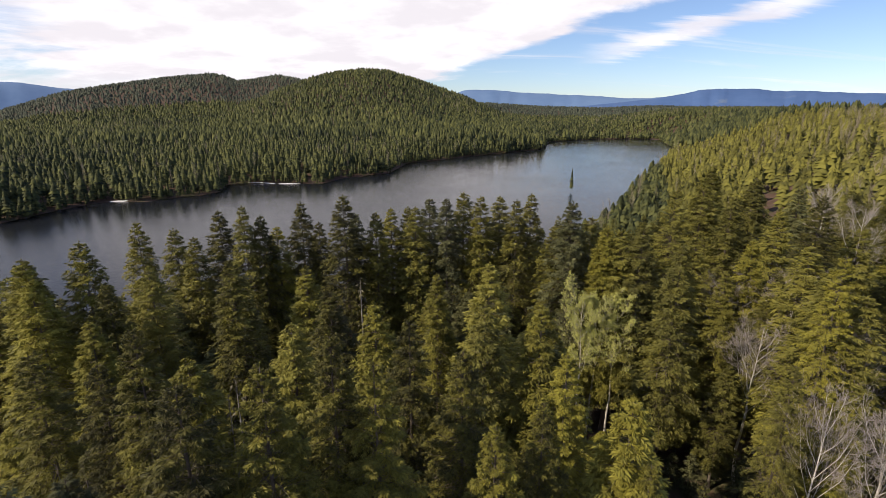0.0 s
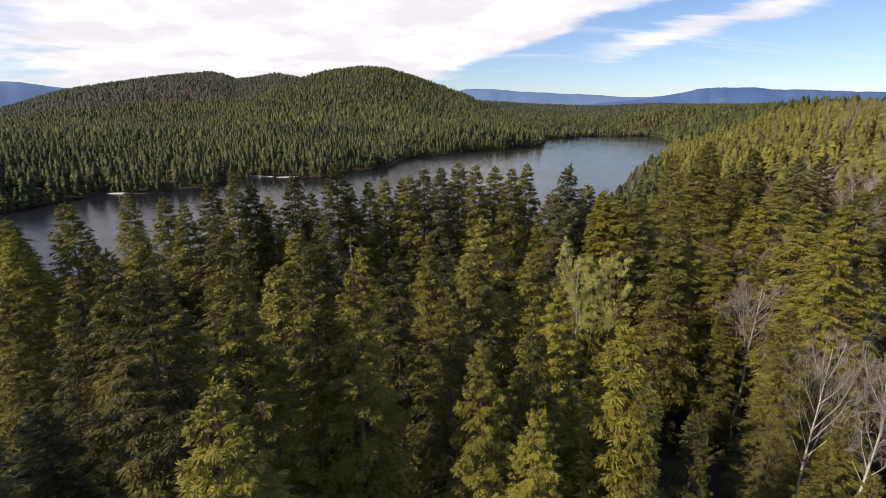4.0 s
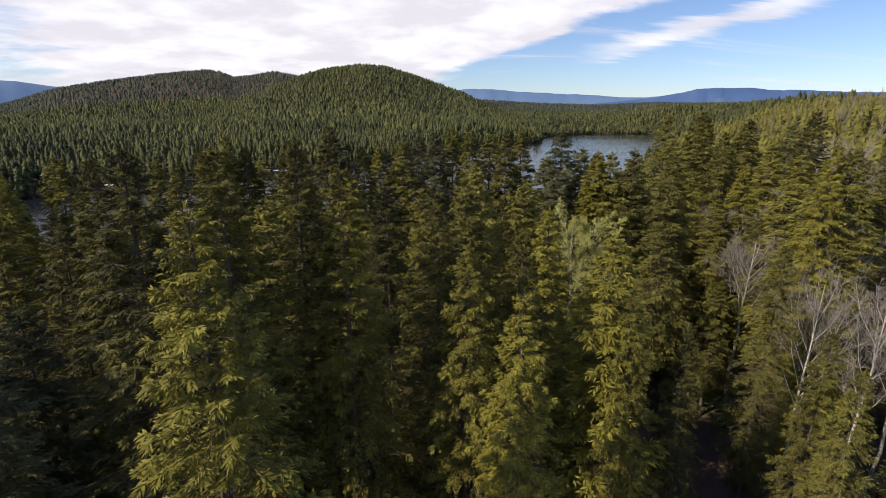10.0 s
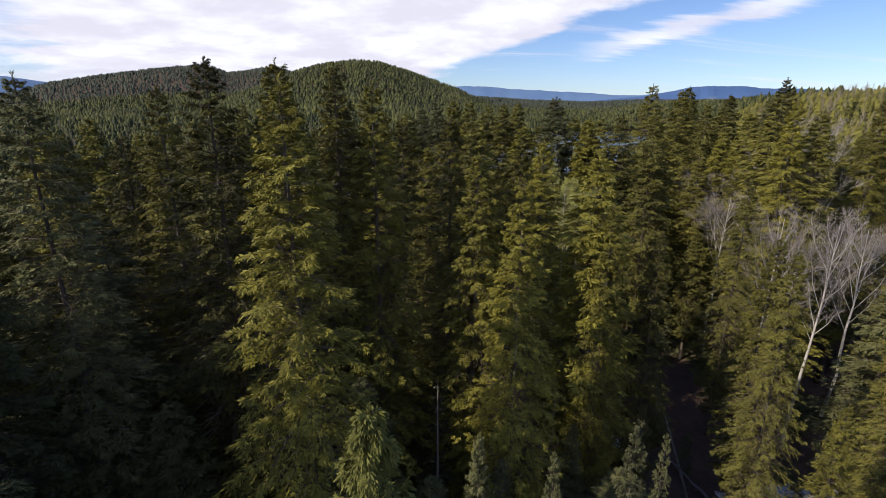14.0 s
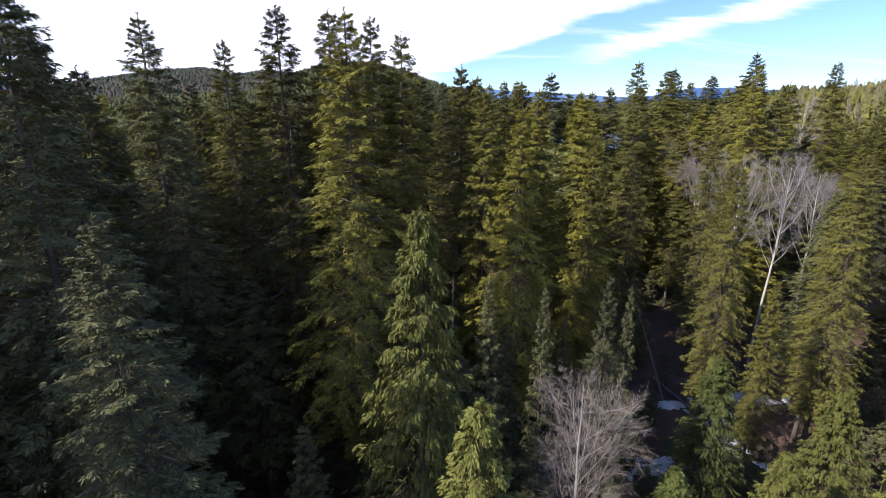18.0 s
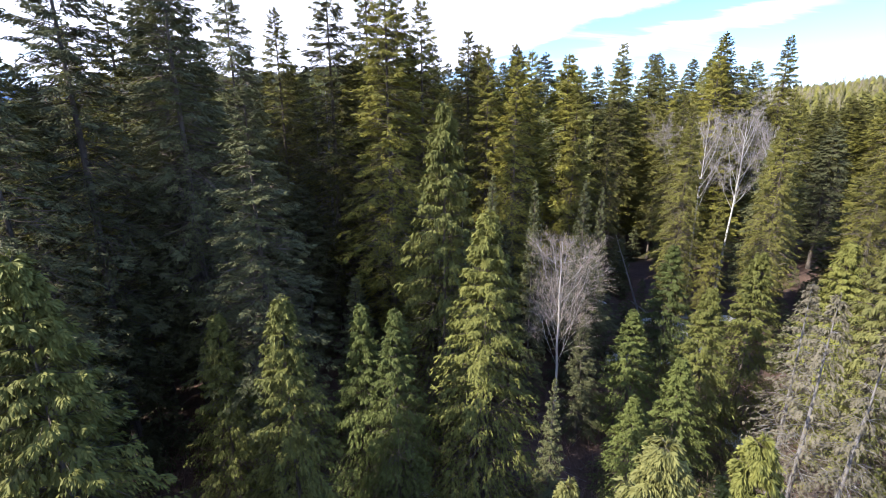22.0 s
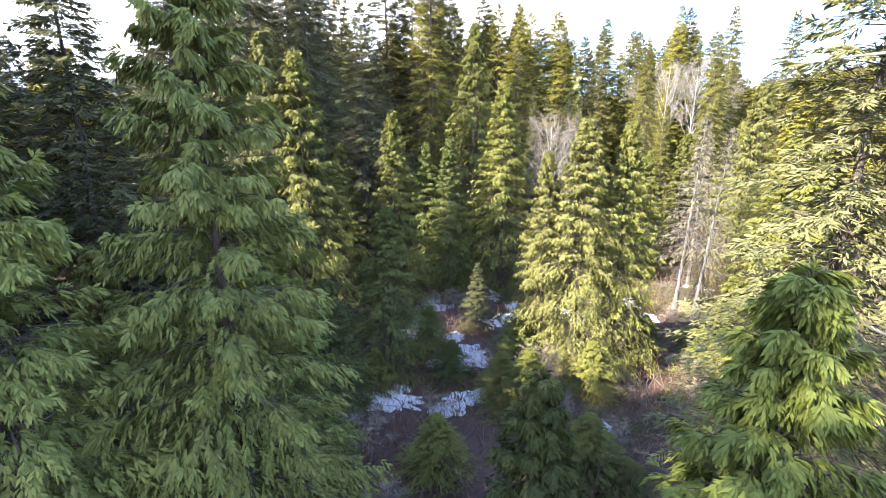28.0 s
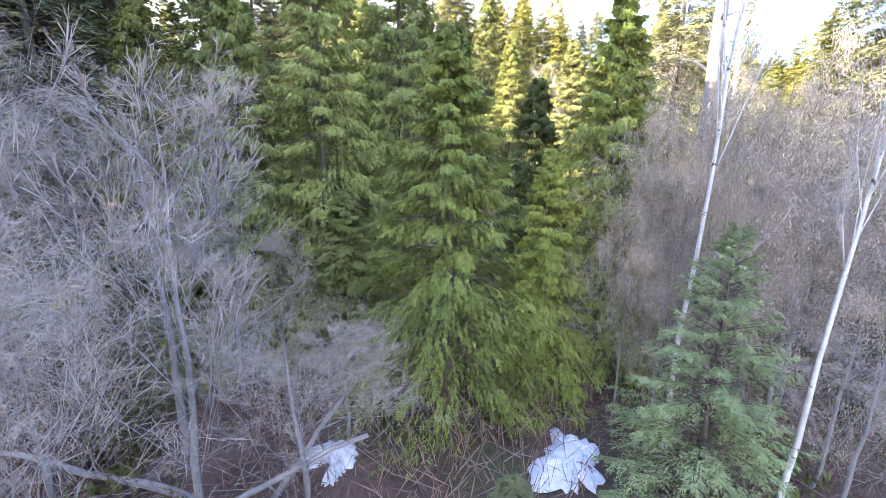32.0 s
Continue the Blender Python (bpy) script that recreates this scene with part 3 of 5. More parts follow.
def mountain(name, bearings, heights, distance, depth, material, label, seed, rough):
    """A far range: a ridge over the given bearings (degrees from +y, to the right)."""
    rng = np.random.default_rng(seed)
    n, rows = 260, 9
    b = np.linspace(bearings[0], bearings[-1], n)
    crest = np.interp(b, bearings, heights)
    wave = sum(rng.uniform(0.4, 1) * rough / (k ** 0.9) * np.sin(b * k * 0.55 + rng.uniform(0, 6.28)) for k in range(1, 26))
    crest = crest + wave * (crest / max(heights))
    verts = []
    for r in range(rows):
        s = r / (rows - 1)
        up = math.sin(s * math.pi / 2) ** 1.3
        dist = distance - depth * (1 - s)
        folds = depth * 0.02 * np.sin(b * 2.3 + 1.7 * np.sin(b * 0.9)) * (1 - s) * s * 3
        verts.append(np.stack([np.sin(np.radians(b)) * (dist + folds), np.cos(np.radians(b)) * (dist + folds), -12 + (crest + 12) * up], 1))
    v = np.concatenate(verts)
    k = np.arange(n * rows).reshape(rows, n)
    f = np.stack([k[:-1, :-1], k[:-1, 1:], k[1:, 1:], k[1:, :-1]], -1).reshape(-1, 4)
    tagged(new(name, mesh_of(name, v, f, material, smooth=True)), label, "mountain", kind="structure")


mountain("backdrop_far_range", (-60, -46, -40, -36, -30, 0, 2.5, 5, 8, 12, 16, 19, 22, 27, 33, 42, 60), (190, 214, 208, 180, 120, 150, 206, 200, 190, 172, 152, 136, 132, 150, 150, 140, 120), 4350, 500, HAZE_BLUE_FARTHER, "mountain range beyond the woods, coloured pale blue for haze", 5, 5)
mountain("backdrop_near_range", (14, 17, 20, 22.5, 25, 27, 28.4, 31.5, 33, 36, 40, 50), (60, 84, 100, 118, 148, 182, 190, 180, 165, 158, 142, 120), 4150, 600, HAZE_BLUE_FAR, "flat-topped mountain with pale clearings, coloured blue for haze", 9, 3)

# ---- woods far from the camera ----


def tier_tree(seed, tiers, points, bare, slim):
    """A unit conifer of ragged skirts, one high: verts and triangles."""
    rng = np.random.default_rng(seed)
    vs, fs = [], []
    for k in range(tiers):
        s = (k + 0.2) / tiers
        low = bare + (1 - bare) * k / tiers
        high = min(1.0, low + (1 - bare) / tiers * 2.1)
        r = slim * (1 - s) ** 0.75 * (0.75 if k == 0 else 1) + 0.012
        at = len(vs)
        vs.append((0, 0, high))
        off = rng.uniform(0, 6.28)
        for p in range(points):
            q = r * (rng.uniform(0.8, 1.25) if p % 2 == 0 else rng.uniform(0.35, 0.6))
            ang = off + 2 * math.pi * p / points
            vs.append((q * math.cos(ang), q * math.sin(ang), low + rng.uniform(-0.02, 0.02) + (0.0 if p % 2 == 0 else 0.03)))
        fs += [(at, at + 1 + p, at + 1 + (p + 1) % points) for p in range(points)]
    at = len(vs)
    w = 0.011
    vs += [(w, 0, -0.02), (-w * 0.5, w * 0.87, -0.02), (-w * 0.5, -w * 0.87, -0.02), (0, 0, bare + 0.3)]
    fs += [(at, at + 1, at + 3), (at + 1, at + 2, at + 3), (at + 2, at, at + 3)]
    return np.array(vs, float), np.array(fs)


def bare_unit(seed, twigs):
    """A unit leafless tree: pale stem and thin upright twigs."""
    rng = np.random.default_rng(seed)
    w = 0.008
    v = [(w, 0, -0.02), (-w * 0.5, w * 0.87, -0.02), (-w * 0.5, -w * 0.87, -0.02), (0, 0, 1.0)]
    f = [(0, 1, 3), (1, 2, 3), (2, 0, 3)]
    for _ in range(twigs):
        z = rng.uniform(0.45, 0.92)
        a = rng.uniform(0, 6.28)
        r = rng.uniform(0.05, 0.15) * (1.25 - z)/0.6
        at = len(v)
        e = rng.uniform(0, 6.28)
        rise = rng.uniform(0.08, 0.2)
        v += [(0, 0, z), (r * math.cos(a), r * math.sin(a), z + rise), (r * 0.5 * math.cos(a) + 0.006 * math.cos(e), r * 0.5 * math.sin(a) + 0.006 * math.sin(e), z + rise * 0.5)]
        f.append((at, at + 1, at + 2))
    return np.array(v, float), np.array(f)


def wood(name, label, units, x, y, tall, wide, material, seed):
    """Many trees as one object."""
    rng = np.random.default_rng(seed)
    z = ground(x, y)
    pick = rng.integers(0, len(units), len(x))
    turn = rng.uniform(0, 6.28, len(x))
    lean = rng.normal(0, 0.02, (len(x), 2))
    pieces = []
    for k, (v, f) in enumerate(units):
        i = np.where(pick == k)[0]
        if not len(i):
            continue
        c, s = np.cos(turn[i])[:, None], np.sin(turn[i])[:, None]
        h, w = tall[i][:, None], (tall[i] * wide[i])[:, None]
        px = (v[:, 0] * c - v[:, 1] * s) * w + v[:, 2] * h * lean[i, :1] + x[i][:, None]
        py = (v[:, 0] * s + v[:, 1] * c) * w + v[:, 2] * h * lean[i, 1:] + y[i][:, None]
        pz = v[:, 2] * h + z[i][:, None]
        pieces.append((np.stack([px, py, pz], -1).reshape(-1, 3), (f[None] + (np.arange(len(i)) * len(v))[:, None, None]).reshape(-1, f.shape[1])))
    v, f = joined(pieces)
    tagged(new(name, mesh_of(name, v, f, material)), label, "woods", kind="stuff")


def scatter(seed, n, x0, x1, y0, y1, gap):
    """Points in a box, no two in one cell of the given size."""
    rng = np.random.default_rng(seed)
    x, y = rng.uniform(x0, x1, n), rng.uniform(y0, y1, n)
    cell = np.floor(x / gap) * 100003 + np.floor(y / gap)
    _, first = np.unique(cell, return_index=True)
    first.sort()
    return x[first], y[first]


def in_view(x, y, margin=6.0):
    """A wide wedge ahead of the walk, to leave out woods behind hills and far aside."""
    b = np.degrees(np.arctan2(x + 4, y + 45))
    return np.abs(b) < 46 + margin


def cutline(x, y):
    """The grassy track that runs up the slope beyond the wood."""
    mid = 78 + (y - 111) * 0.63
    return (np.abs(x - mid) < 3.2) & (y > 96) & (y < 175)


def far_woods():
    fine = [tier_tree(40 + k, 8, 9, 0.16 + 0.05 * k, 0.14) for k in range(4)]
    coarse = [tier_tree(60 + k, 4, 7, 0.1, 0.19) for k in range(4)]
    sparse = [tier_tree(70 + k, 3, 5, 0.06, 0.22) for k in range(4)]
    bare = [bare_unit(80 + k, 70) for k in range(4)]
    rng = np.random.default_rng(77)
    # around the lake, up to 460 m
    x, y = scatter(1, 26000, -330, 330, 60, 460, 3.4)
    d = shore_distance(x, y)
    dist = np.hypot(x, y)
    near = (y < 82) & (np.abs(x) < 75)
    keep = (d > 1.5) & in_view(x, y) & ~near & ~cutline(x, y) & (dist < 470) & (dist > 70)
    open_right = (x > 60) & (y < 330) & (rng.uniform(0, 1, len(x)) < 0.12 + 0.3 * step(x - 0.6 * y, 0, 60))
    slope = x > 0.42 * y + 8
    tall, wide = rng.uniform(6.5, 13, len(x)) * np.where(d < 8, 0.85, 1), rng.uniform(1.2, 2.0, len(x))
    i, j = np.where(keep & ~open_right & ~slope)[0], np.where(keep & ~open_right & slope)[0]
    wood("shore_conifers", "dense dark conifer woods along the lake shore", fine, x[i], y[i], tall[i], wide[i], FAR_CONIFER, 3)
    wood("slope_conifers", "conifers on the slope, tinted yellow-green for sunlight", fine, x[j], y[j], tall[j], wide[j], SUN_TINTED_CONIFER, 15)
    lone = keep & (rng.uniform(0, 1, len(x)) < np.where((x > 60) & (y < 330), 0.07 + 0.26 * step(x - 0.6 * y, 0, 60), 0.06))
    j = np.where(lone)[0]
    wood("leafless_aspens", "pale leafless aspens standing among conifers", bare, x[j] + 1.7, y[j] + 1.2, rng.uniform(9, 15, len(j)), rng.uniform(0.6, 1.0, len(j)), FAR_BARE, 4)
    x, y = scatter(2, 80000, -260, 340, 60, 740, 1.8)
    d = shore_distance(x, y)
    i = np.where((d > 0.15) & (d < 7) & in_view(x, y) & ((y > 84) | (np.abs(x) > 75)))[0]
    wood("shoreline_shrubs", "low dark shrubs and young conifers along the waterline", fine, x[i], y[i], rng.uniform(1.2, 5.5, len(i)), rng.uniform(1.6, 3.0, len(i)), FAR_CONIFER, 13)
    # farther shore, hills
    x, y = scatter(5, 150000, -900, 800, 330, 1010, 3.9)
    d, dist = shore_distance(x, y), np.hypot(x, y)
    keep = (d > 2) & in_view(x, y) & (dist > 460) & (dist < 1000)
    i = np.where(keep & (dist < 580))[0]
    wood("lakeside_conifers", "conifer woods on the far side of the lake", coarse, x[i], y[i], (4.0 + 8.0 * rng.uniform(0, 1, len(i)) ** 1.5) * (1.5 - 0.4 * step(dist[i], 460, 600)), rng.uniform(1.0, 1.6, len(i)), FAR_CONIFER, 6)
    i = np.where(keep & (dist >= 580))[0]
    wood("hill_conifers", "conifer woods over the rounded hills", sparse, x[i], y[i], (3.0 + 8.0 * rng.uniform(0, 1, len(i)) ** 1.6) * (1.3 - 0.4 * step(dist[i], 580, 800)), rng.uniform(1.6, 2.4, len(i)), FAR_CONIFER, 16)
    j = np.where(keep & (rng.uniform(0, 1, len(x)) < 0.03 + 0.14 * step(np.sin(x * 0.021 + 1.0) * np.sin(y * 0.017), 0.0, 0.9)))[0]
    wood("hill_aspens", "scattered pale leafless aspens on the hills", bare, x[j] + 2, y[j] + 2, rng.uniform(6, 10, len(j)), rng.uniform(1.2, 2.0, len(j)), FAR_BARE, 7)
    x, y = scatter(8, 90000, -1500, 1300, 600, 1700, 6.8)
    dist = np.hypot(x, y)
    i = np.where(in_view(x, y) & (dist >= 1000) & (dist < 1700))[0]
    wood("ridge_conifers", "distant conifer woods on the ridges", sparse, x[i], y[i], rng.uniform(4, 8, len(i)), rng.uniform(2.0, 3.0, len(i)), HAZED_RIDGE_CONIFER, 9)


far_woods()

# ---- trees of the near wood ----
FOREST = {}


def stock(kind, variants):
    """Meshes of one kind of tree, made once and shared by all its trees."""
    FOREST[kind] = variants


def conifer_stock(kind, material, bark, count, seed, *shape):
    made = []
    for k in range(count):
        trunk, limbs, crown, dry = conifer(seed + k, *shape)
        made.append((shape[0], [("trunk", mesh_of("trunk", *trunk, bark, smooth=True), None), ("branchwork", mesh_of("branchwork", *limbs, bark), None), ("crown", mesh_of("crown", *crown, material), None), ("dry_branchwork", mesh_of("dry_branchwork", *dry, DRY_TWIGS), None)]))
    stock(kind, made)


def recolour(kind, source, material):
    """The same meshes in other foliage."""
    stock(kind, [(height, [(name, me, material if name == "crown" else None) for name, me, _ in parts]) for height, parts in FOREST[source]])


def broadleaf_stock(kind, count, seed, bark, twig, leaf_material, *shape):
    made = []
    for k in range(count):
        trunk, limbs, fine, leaves = broadleaf(seed + k, *shape)
        parts = [("trunk", mesh_of("trunk", *trunk, bark, smooth=True), None), ("branchwork", mesh_of("branchwork", *limbs, bark), None), ("twigwork", mesh_of("twigwork", *fine, twig), None)]
        if leaves is not None:
            parts.append(("foliage", mesh_of("foliage", *leaves, leaf_material), None))
        made.append((shape[0], parts))
    stock(kind, made)


conifer_stock("spruce", SPRUCE, BARK, 4, 100, 24.0, 3.3, 0.2, 64, 5, 9, 6, "spruce", 0.19, 60, 9)
recolour("sun_tinted_spruce", "spruce", SUN_TINTED_SPRUCE)
recolour("shade_tinted_spruce", "spruce", FIR_AND_SHADE_SPRUCE)
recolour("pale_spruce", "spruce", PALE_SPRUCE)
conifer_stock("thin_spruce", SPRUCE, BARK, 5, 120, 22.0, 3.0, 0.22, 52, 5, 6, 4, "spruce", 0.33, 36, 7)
recolour("thin_shade_tinted_spruce", "thin_spruce", FIR_AND_SHADE_SPRUCE)
recolour("thin_sun_tinted_spruce", "thin_spruce", SUN_TINTED_SPRUCE)
conifer_stock("fir", FIR_AND_SHADE_SPRUCE, BARK, 3, 140, 10.0, 1.8, 0.06, 34, 5, 7, 5, "fir", 0.18, 12, 6)
conifer_stock("cedar", CEDAR, BARK, 3, 160, 12.0, 3.5, 0.05, 48, 5, 30, 4, "cedar", 0.12, 20, 8)
recolour("pale_cedar", "cedar", PALE_CEDAR)
recolour("green_cedar", "cedar", GREEN_CEDAR)
conifer_stock("near_cedar", FRESH_CEDAR, BARK, 2, 180, 9.5, 3.3, 0.03, 48, 5, 44, 5, "cedar", 0.095, 16, 8)
conifer_stock("near_fir", PALE_FIR, BARK, 1, 190, 5.0, 1.9, 0.03, 34, 6, 12, 6, "fir", 0.08, 8, 6)
recolour("near_green_cedar", "near_cedar", GREEN_CEDAR)
recolour("near_grey_cedar", "near_cedar", GREY_CEDAR)
conifer_stock("hemlock", GREY_CEDAR, BARK, 1, 200, 16.0, 4.2, 0.04, 52, 5, 52, 5, "cedar", 0.115, 40, 10)
conifer_stock("lichen_snag", LICHEN, GREY_BARK, 2, 220, 10.5, 1.9, 0.3, 26, 4, 9, 4, "cedar", 0.1, 90, 9)
conifer_stock("dead_conifer", LICHEN, DEADWOOD, 2, 230, 17.0, 1.6, 0.2, 14, 3, 2, 1, "cedar", 0.2, 190, 9)
broadleaf_stock("bare_birch", 3, 240, BIRCH_BARK, PALE_TWIGS, None, 17.0, 2.3, 0.42, 15, 9, 8, 0)
broadleaf_stock("bush_birch", 3, 250, GREY_BARK, TWIGS, None, 11.5, 2.3, 0.26, 24, 10, 9, 0, 0.15, 0.2, 0.42)
broadleaf_stock("round_birch", 1, 253, BIRCH_BARK, TWIGS, None, 11.5, 2.2, 0.3, 24, 10, 9, 0, 0.15, 0.24, 0.5)
broadleaf_stock("brown_shrub", 2, 255, GREY_BARK, TWIGS, DRY_LEAF, 6.0, 1.8, 0.08, 16, 9, 7, 3, 0.05, 0.5, 0.42)
broadleaf_stock("crooked_alder", 1, 270, GREY_BARK, TWIGS, None, 9.0, 2.1, 0.12, 16, 9, 8, 0, 0.15, 0.1, 0.7)
broadleaf_stock("leafing_aspen", 3, 260, BIRCH_BARK, PALE_TWIGS, ASPEN_LEAF, 17.5, 1.9, 0.4, 14, 9, 8, 5, 0.1)

ABOUT = {
    "spruce": ("spruce_tree", "tall olive-green spruce with bare lower trunk"),
    "sun_tinted_spruce": ("spruce_tree", "spruce with layered boughs, tinted yellow-green for sunlight"),
    "pale_spruce": ("spruce_tree", "pale olive spruce with clumped boughs and dry twigs"),
    "crooked_alder": ("alder_tree", "leafless grey alder with thick crooked limbs"),
    "shade_tinted_spruce": ("spruce_tree", "tall spruce tinted dark grey-green for shade"),
    "thin_spruce": ("spruce_tree", "slender olive-green spruce in the dense wood"),
    "thin_shade_tinted_spruce": ("spruce_tree", "slender spruce in the dense wood, tinted dark for shade"),
    "thin_sun_tinted_spruce": ("spruce_tree", "slender spruce in the wood, tinted yellow-green for sunlight"),
    "fir": ("young_fir_tree", "small dark green fir with pointed top"),
    "cedar": ("cedar_tree", "yellow-green cedar with drooping flat fronds"),
    "pale_cedar": ("cedar_tree", "pale yellowish cedar with thinning fronds"),
    "green_cedar": ("cedar_tree", "fresh green cedar with drooping fronds"),
    "near_cedar": ("cedar_tree", "bright young cedar with hanging yellow-green fronds"),
    "near_green_cedar": ("cedar_tree", "young deep-green cedar with hanging fronds"),
    "near_grey_cedar": ("cedar_tree", "grey-green young cedar with drooping fronds"),
    "near_fir": ("young_fir_tree", "bushy pale green young fir"),
    "hemlock": ("hemlock_tree", "broad green hemlock with long drooping boughs"),
    "lichen_snag": ("dying_conifer", "grey dying conifer with bare lower branches"),
    "dead_conifer": ("dead_conifer", "grey-brown dead conifer with drooping bare branches"),
    "bare_birch": ("birch_tree", "leafless white-barked birch with fine twigs"),
    "bush_birch": ("birch_tree", "leafless grey birch with bushy rounded crown"),
    "round_birch": ("birch_tree", "leafless white-stemmed birch with rounded mauve crown"),
    "brown_shrub": ("alder_shrub", "tall shrub with pale dry hanging leaves"),
    "leafing_aspen": ("aspen_tree", "pale aspen with first yellow-green leaves"),
}
PLANTED = []
turns = random.Random(4)


def plant(kind, x, y, top, width=1.0, lean=(0.0, 0.0), label=""):
    """One tree, its foot on the ground at (x, y) and its tip at the height top."""
    name, words = ABOUT[kind]
    tall, parts = turns.choice(FOREST[kind])
    foot = ground_at(x, y)
    up = (top - foot) / tall
    wide = width * (0.5 + 0.5 * up)
    root = new(name)
    root.empty_display_size = 0.3
    root.matrix_world = pose(x, y, foot, lean[0], lean[1], 0) @ pose(0, 0, 0, 0, 0, turns.uniform(0, 360)) @ Matrix.Diagonal((wide, wide, up, 1))
    for part_name, me, other in parts:
        ob = new(part_name, me)
        ob.parent = root
        if part_name != "trunk":
            tagged(ob, kind="stuff")
        if other:
            ob.material_slots[0].link = "OBJECT"
            ob.material_slots[0].material = other
    tagged(root, label or words, "tree", group=name.replace("_", " ") + "s")
    PLANTED.append((x, y))
    return root


# tall spruces in front of the lake
plant("spruce", -4.4, 9.0, 24.1, 1.00)
plant("spruce", -8.4, 13.3, 25.0, 1.05)
plant("spruce", -6.1, 14.3, 25.1, 1.00)
plant("spruce", -4.3, 16.6, 25.1, 0.90)
plant("spruce", -2.6, 16.1, 24.3, 0.95)
plant("spruce", 0.9, 19.5, 22.9, 0.95)
plant("spruce", 3.7, 13.4, 20.5, 0.80)
plant("spruce", 2.1, 16.3, 21.3, 0.85)
plant("spruce", 8.8, 17.0, 18.9, 0.70)
plant("spruce", 11.6, 17.6, 17.3, 0.61)
plant("spruce", -1.8, 23.5, 22.5, 1.00)
plant("thin_spruce", -4.0, 26.0, 22.4)
plant("thin_sun_tinted_spruce", -8.7, 25.3, 21.5)
plant("spruce", 6.2, 21.5, 21.6, 1.00)
plant("thin_sun_tinted_spruce", 2.4, 25.4, 22.6)
plant("thin_spruce", 7.4, 34.3, 18.8, 1.1)
plant("thin_spruce", 7.2, 28.0, 19.5)
plant("thin_spruce", -0.5, 38.2, 20.1, 0.8)
plant("spruce", 4.2, 17.4, 21.6, 0.80)
plant("thin_spruce", 16.0, 45.3, 22.2)
plant("thin_spruce", 34.2, 61.4, 26.2, 1.1)
plant("thin_spruce", 30.4, 45.4, 21.0)
plant("spruce", 27.0, 10.6, 19.7, 0.74)
plant("spruce", -13.4, 19.0, 24.2, 0.90)
plant("spruce", -16.1, 20.0, 21.9, 0.90)
plant("shade_tinted_spruce", -14.9, 8.3, 21.9, 0.95)
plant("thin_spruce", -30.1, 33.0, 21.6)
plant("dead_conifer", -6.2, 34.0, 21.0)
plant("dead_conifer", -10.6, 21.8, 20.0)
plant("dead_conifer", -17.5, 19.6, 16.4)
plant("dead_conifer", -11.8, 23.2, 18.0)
plant("shade_tinted_spruce", -13.9, 11.4, 24.3)
plant("shade_tinted_spruce", -19.0, 11.4, 23.7)
# the next three are added to keep sun off the spruces farther right
plant("shade_tinted_spruce", -13.2, 3.0, 25.0)
plant("shade_tinted_spruce", -16.2, 0.6, 25.2)
plant("shade_tinted_spruce", -15.0, 5.4, 24.4)
plant("shade_tinted_spruce", -8.8, -1.0, 17.8, 0.95)
plant("thin_spruce", -37.8, 57.8, 20.0, 1.1)
plant("thin_spruce", -25.5, 53.6, 22.3, 1.1)
plant("thin_spruce", -16.5, 54.9, 23.0, 1.1)
plant("thin_spruce", -10.6, 50.5, 24.6, 1.2)
plant("thin_spruce", -4.2, 56.5, 22.1)
plant("thin_spruce", -23.8, 23.0, 16.5, 1.3)
plant("thin_spruce", -31.3, 39.9, 22.4, 1.1)
plant("thin_spruce", -34.0, 37.0, 21.4, 1.1)
plant("sun_tinted_spruce", 23.2, 47.5, 25.8, 1.10)
plant("thin_sun_tinted_spruce", 25.6, 47.0, 20.7)
plant("thin_spruce", 28.9, 39.8, 17.4)
plant("sun_tinted_spruce", 21.1, 25.7, 18.6, 0.74)
plant("thin_sun_tinted_spruce", 28.0, 45.0, 17.8)
plant("spruce", 26.3, 30.0, 24.1, 0.82)
plant("spruce", 33.5, 30.8, 24.2, 0.90)
plant("spruce", 33.0, 41.2, 26.1, 1.10)
plant("sun_tinted_spruce", 16.0, 14.0, 17.3, 0.61)
plant("spruce", 17.6, 17.4, 17.0, 0.66)
plant("spruce", 27.9, 20.3, 18.0, 0.74)
plant("sun_tinted_spruce", 23.1, 14.9, 16.1, 0.66)
plant("sun_tinted_spruce", 21.7, 12.6, 18.1, 0.66)
plant("spruce", 16.8, 10.8, 11.8, 0.49)

# spruces along the lake side of the wood
plant("thin_sun_tinted_spruce", -28.8, 50.0, 21.0, 1.09)
plant("thin_spruce", -25.7, 48.0, 20.6, 1.11)
plant("thin_sun_tinted_spruce", -20.8, 49.0, 23.7, 0.95)
plant("thin_spruce", -19.4, 50.0, 22.5, 1.01)
plant("thin_spruce", -18.5, 52.0, 20.8, 1.16)
plant("thin_spruce", -14.3, 54.0, 20.8, 0.99)
plant("thin_shade_tinted_spruce", -10.0, 54.0, 21.9, 1.08)
plant("thin_spruce", -7.4, 52.0, 22.4, 0.97)
plant("thin_spruce", -6.2, 56.0, 22.1, 1.03)
plant("thin_sun_tinted_spruce", -3.1, 53.0, 22.8, 1.17)
plant("thin_shade_tinted_spruce", -1.6, 56.0, 23.3, 1.17)
plant("thin_shade_tinted_spruce", 0.4, 53.0, 23.8, 1.05)
plant("thin_spruce", 2.4, 55.0, 24.2, 1.18)
plant("thin_spruce", 4.2, 53.0, 24.1, 0.98)
plant("thin_sun_tinted_spruce", 6.7, 56.0, 23.5, 1.19)
plant("thin_spruce", 8.1, 52.0, 23.8, 1.03)
plant("thin_spruce", 10.2, 55.0, 24.0, 1.04)
plant("thin_spruce", 12.1, 50.0, 21.5, 1.18)
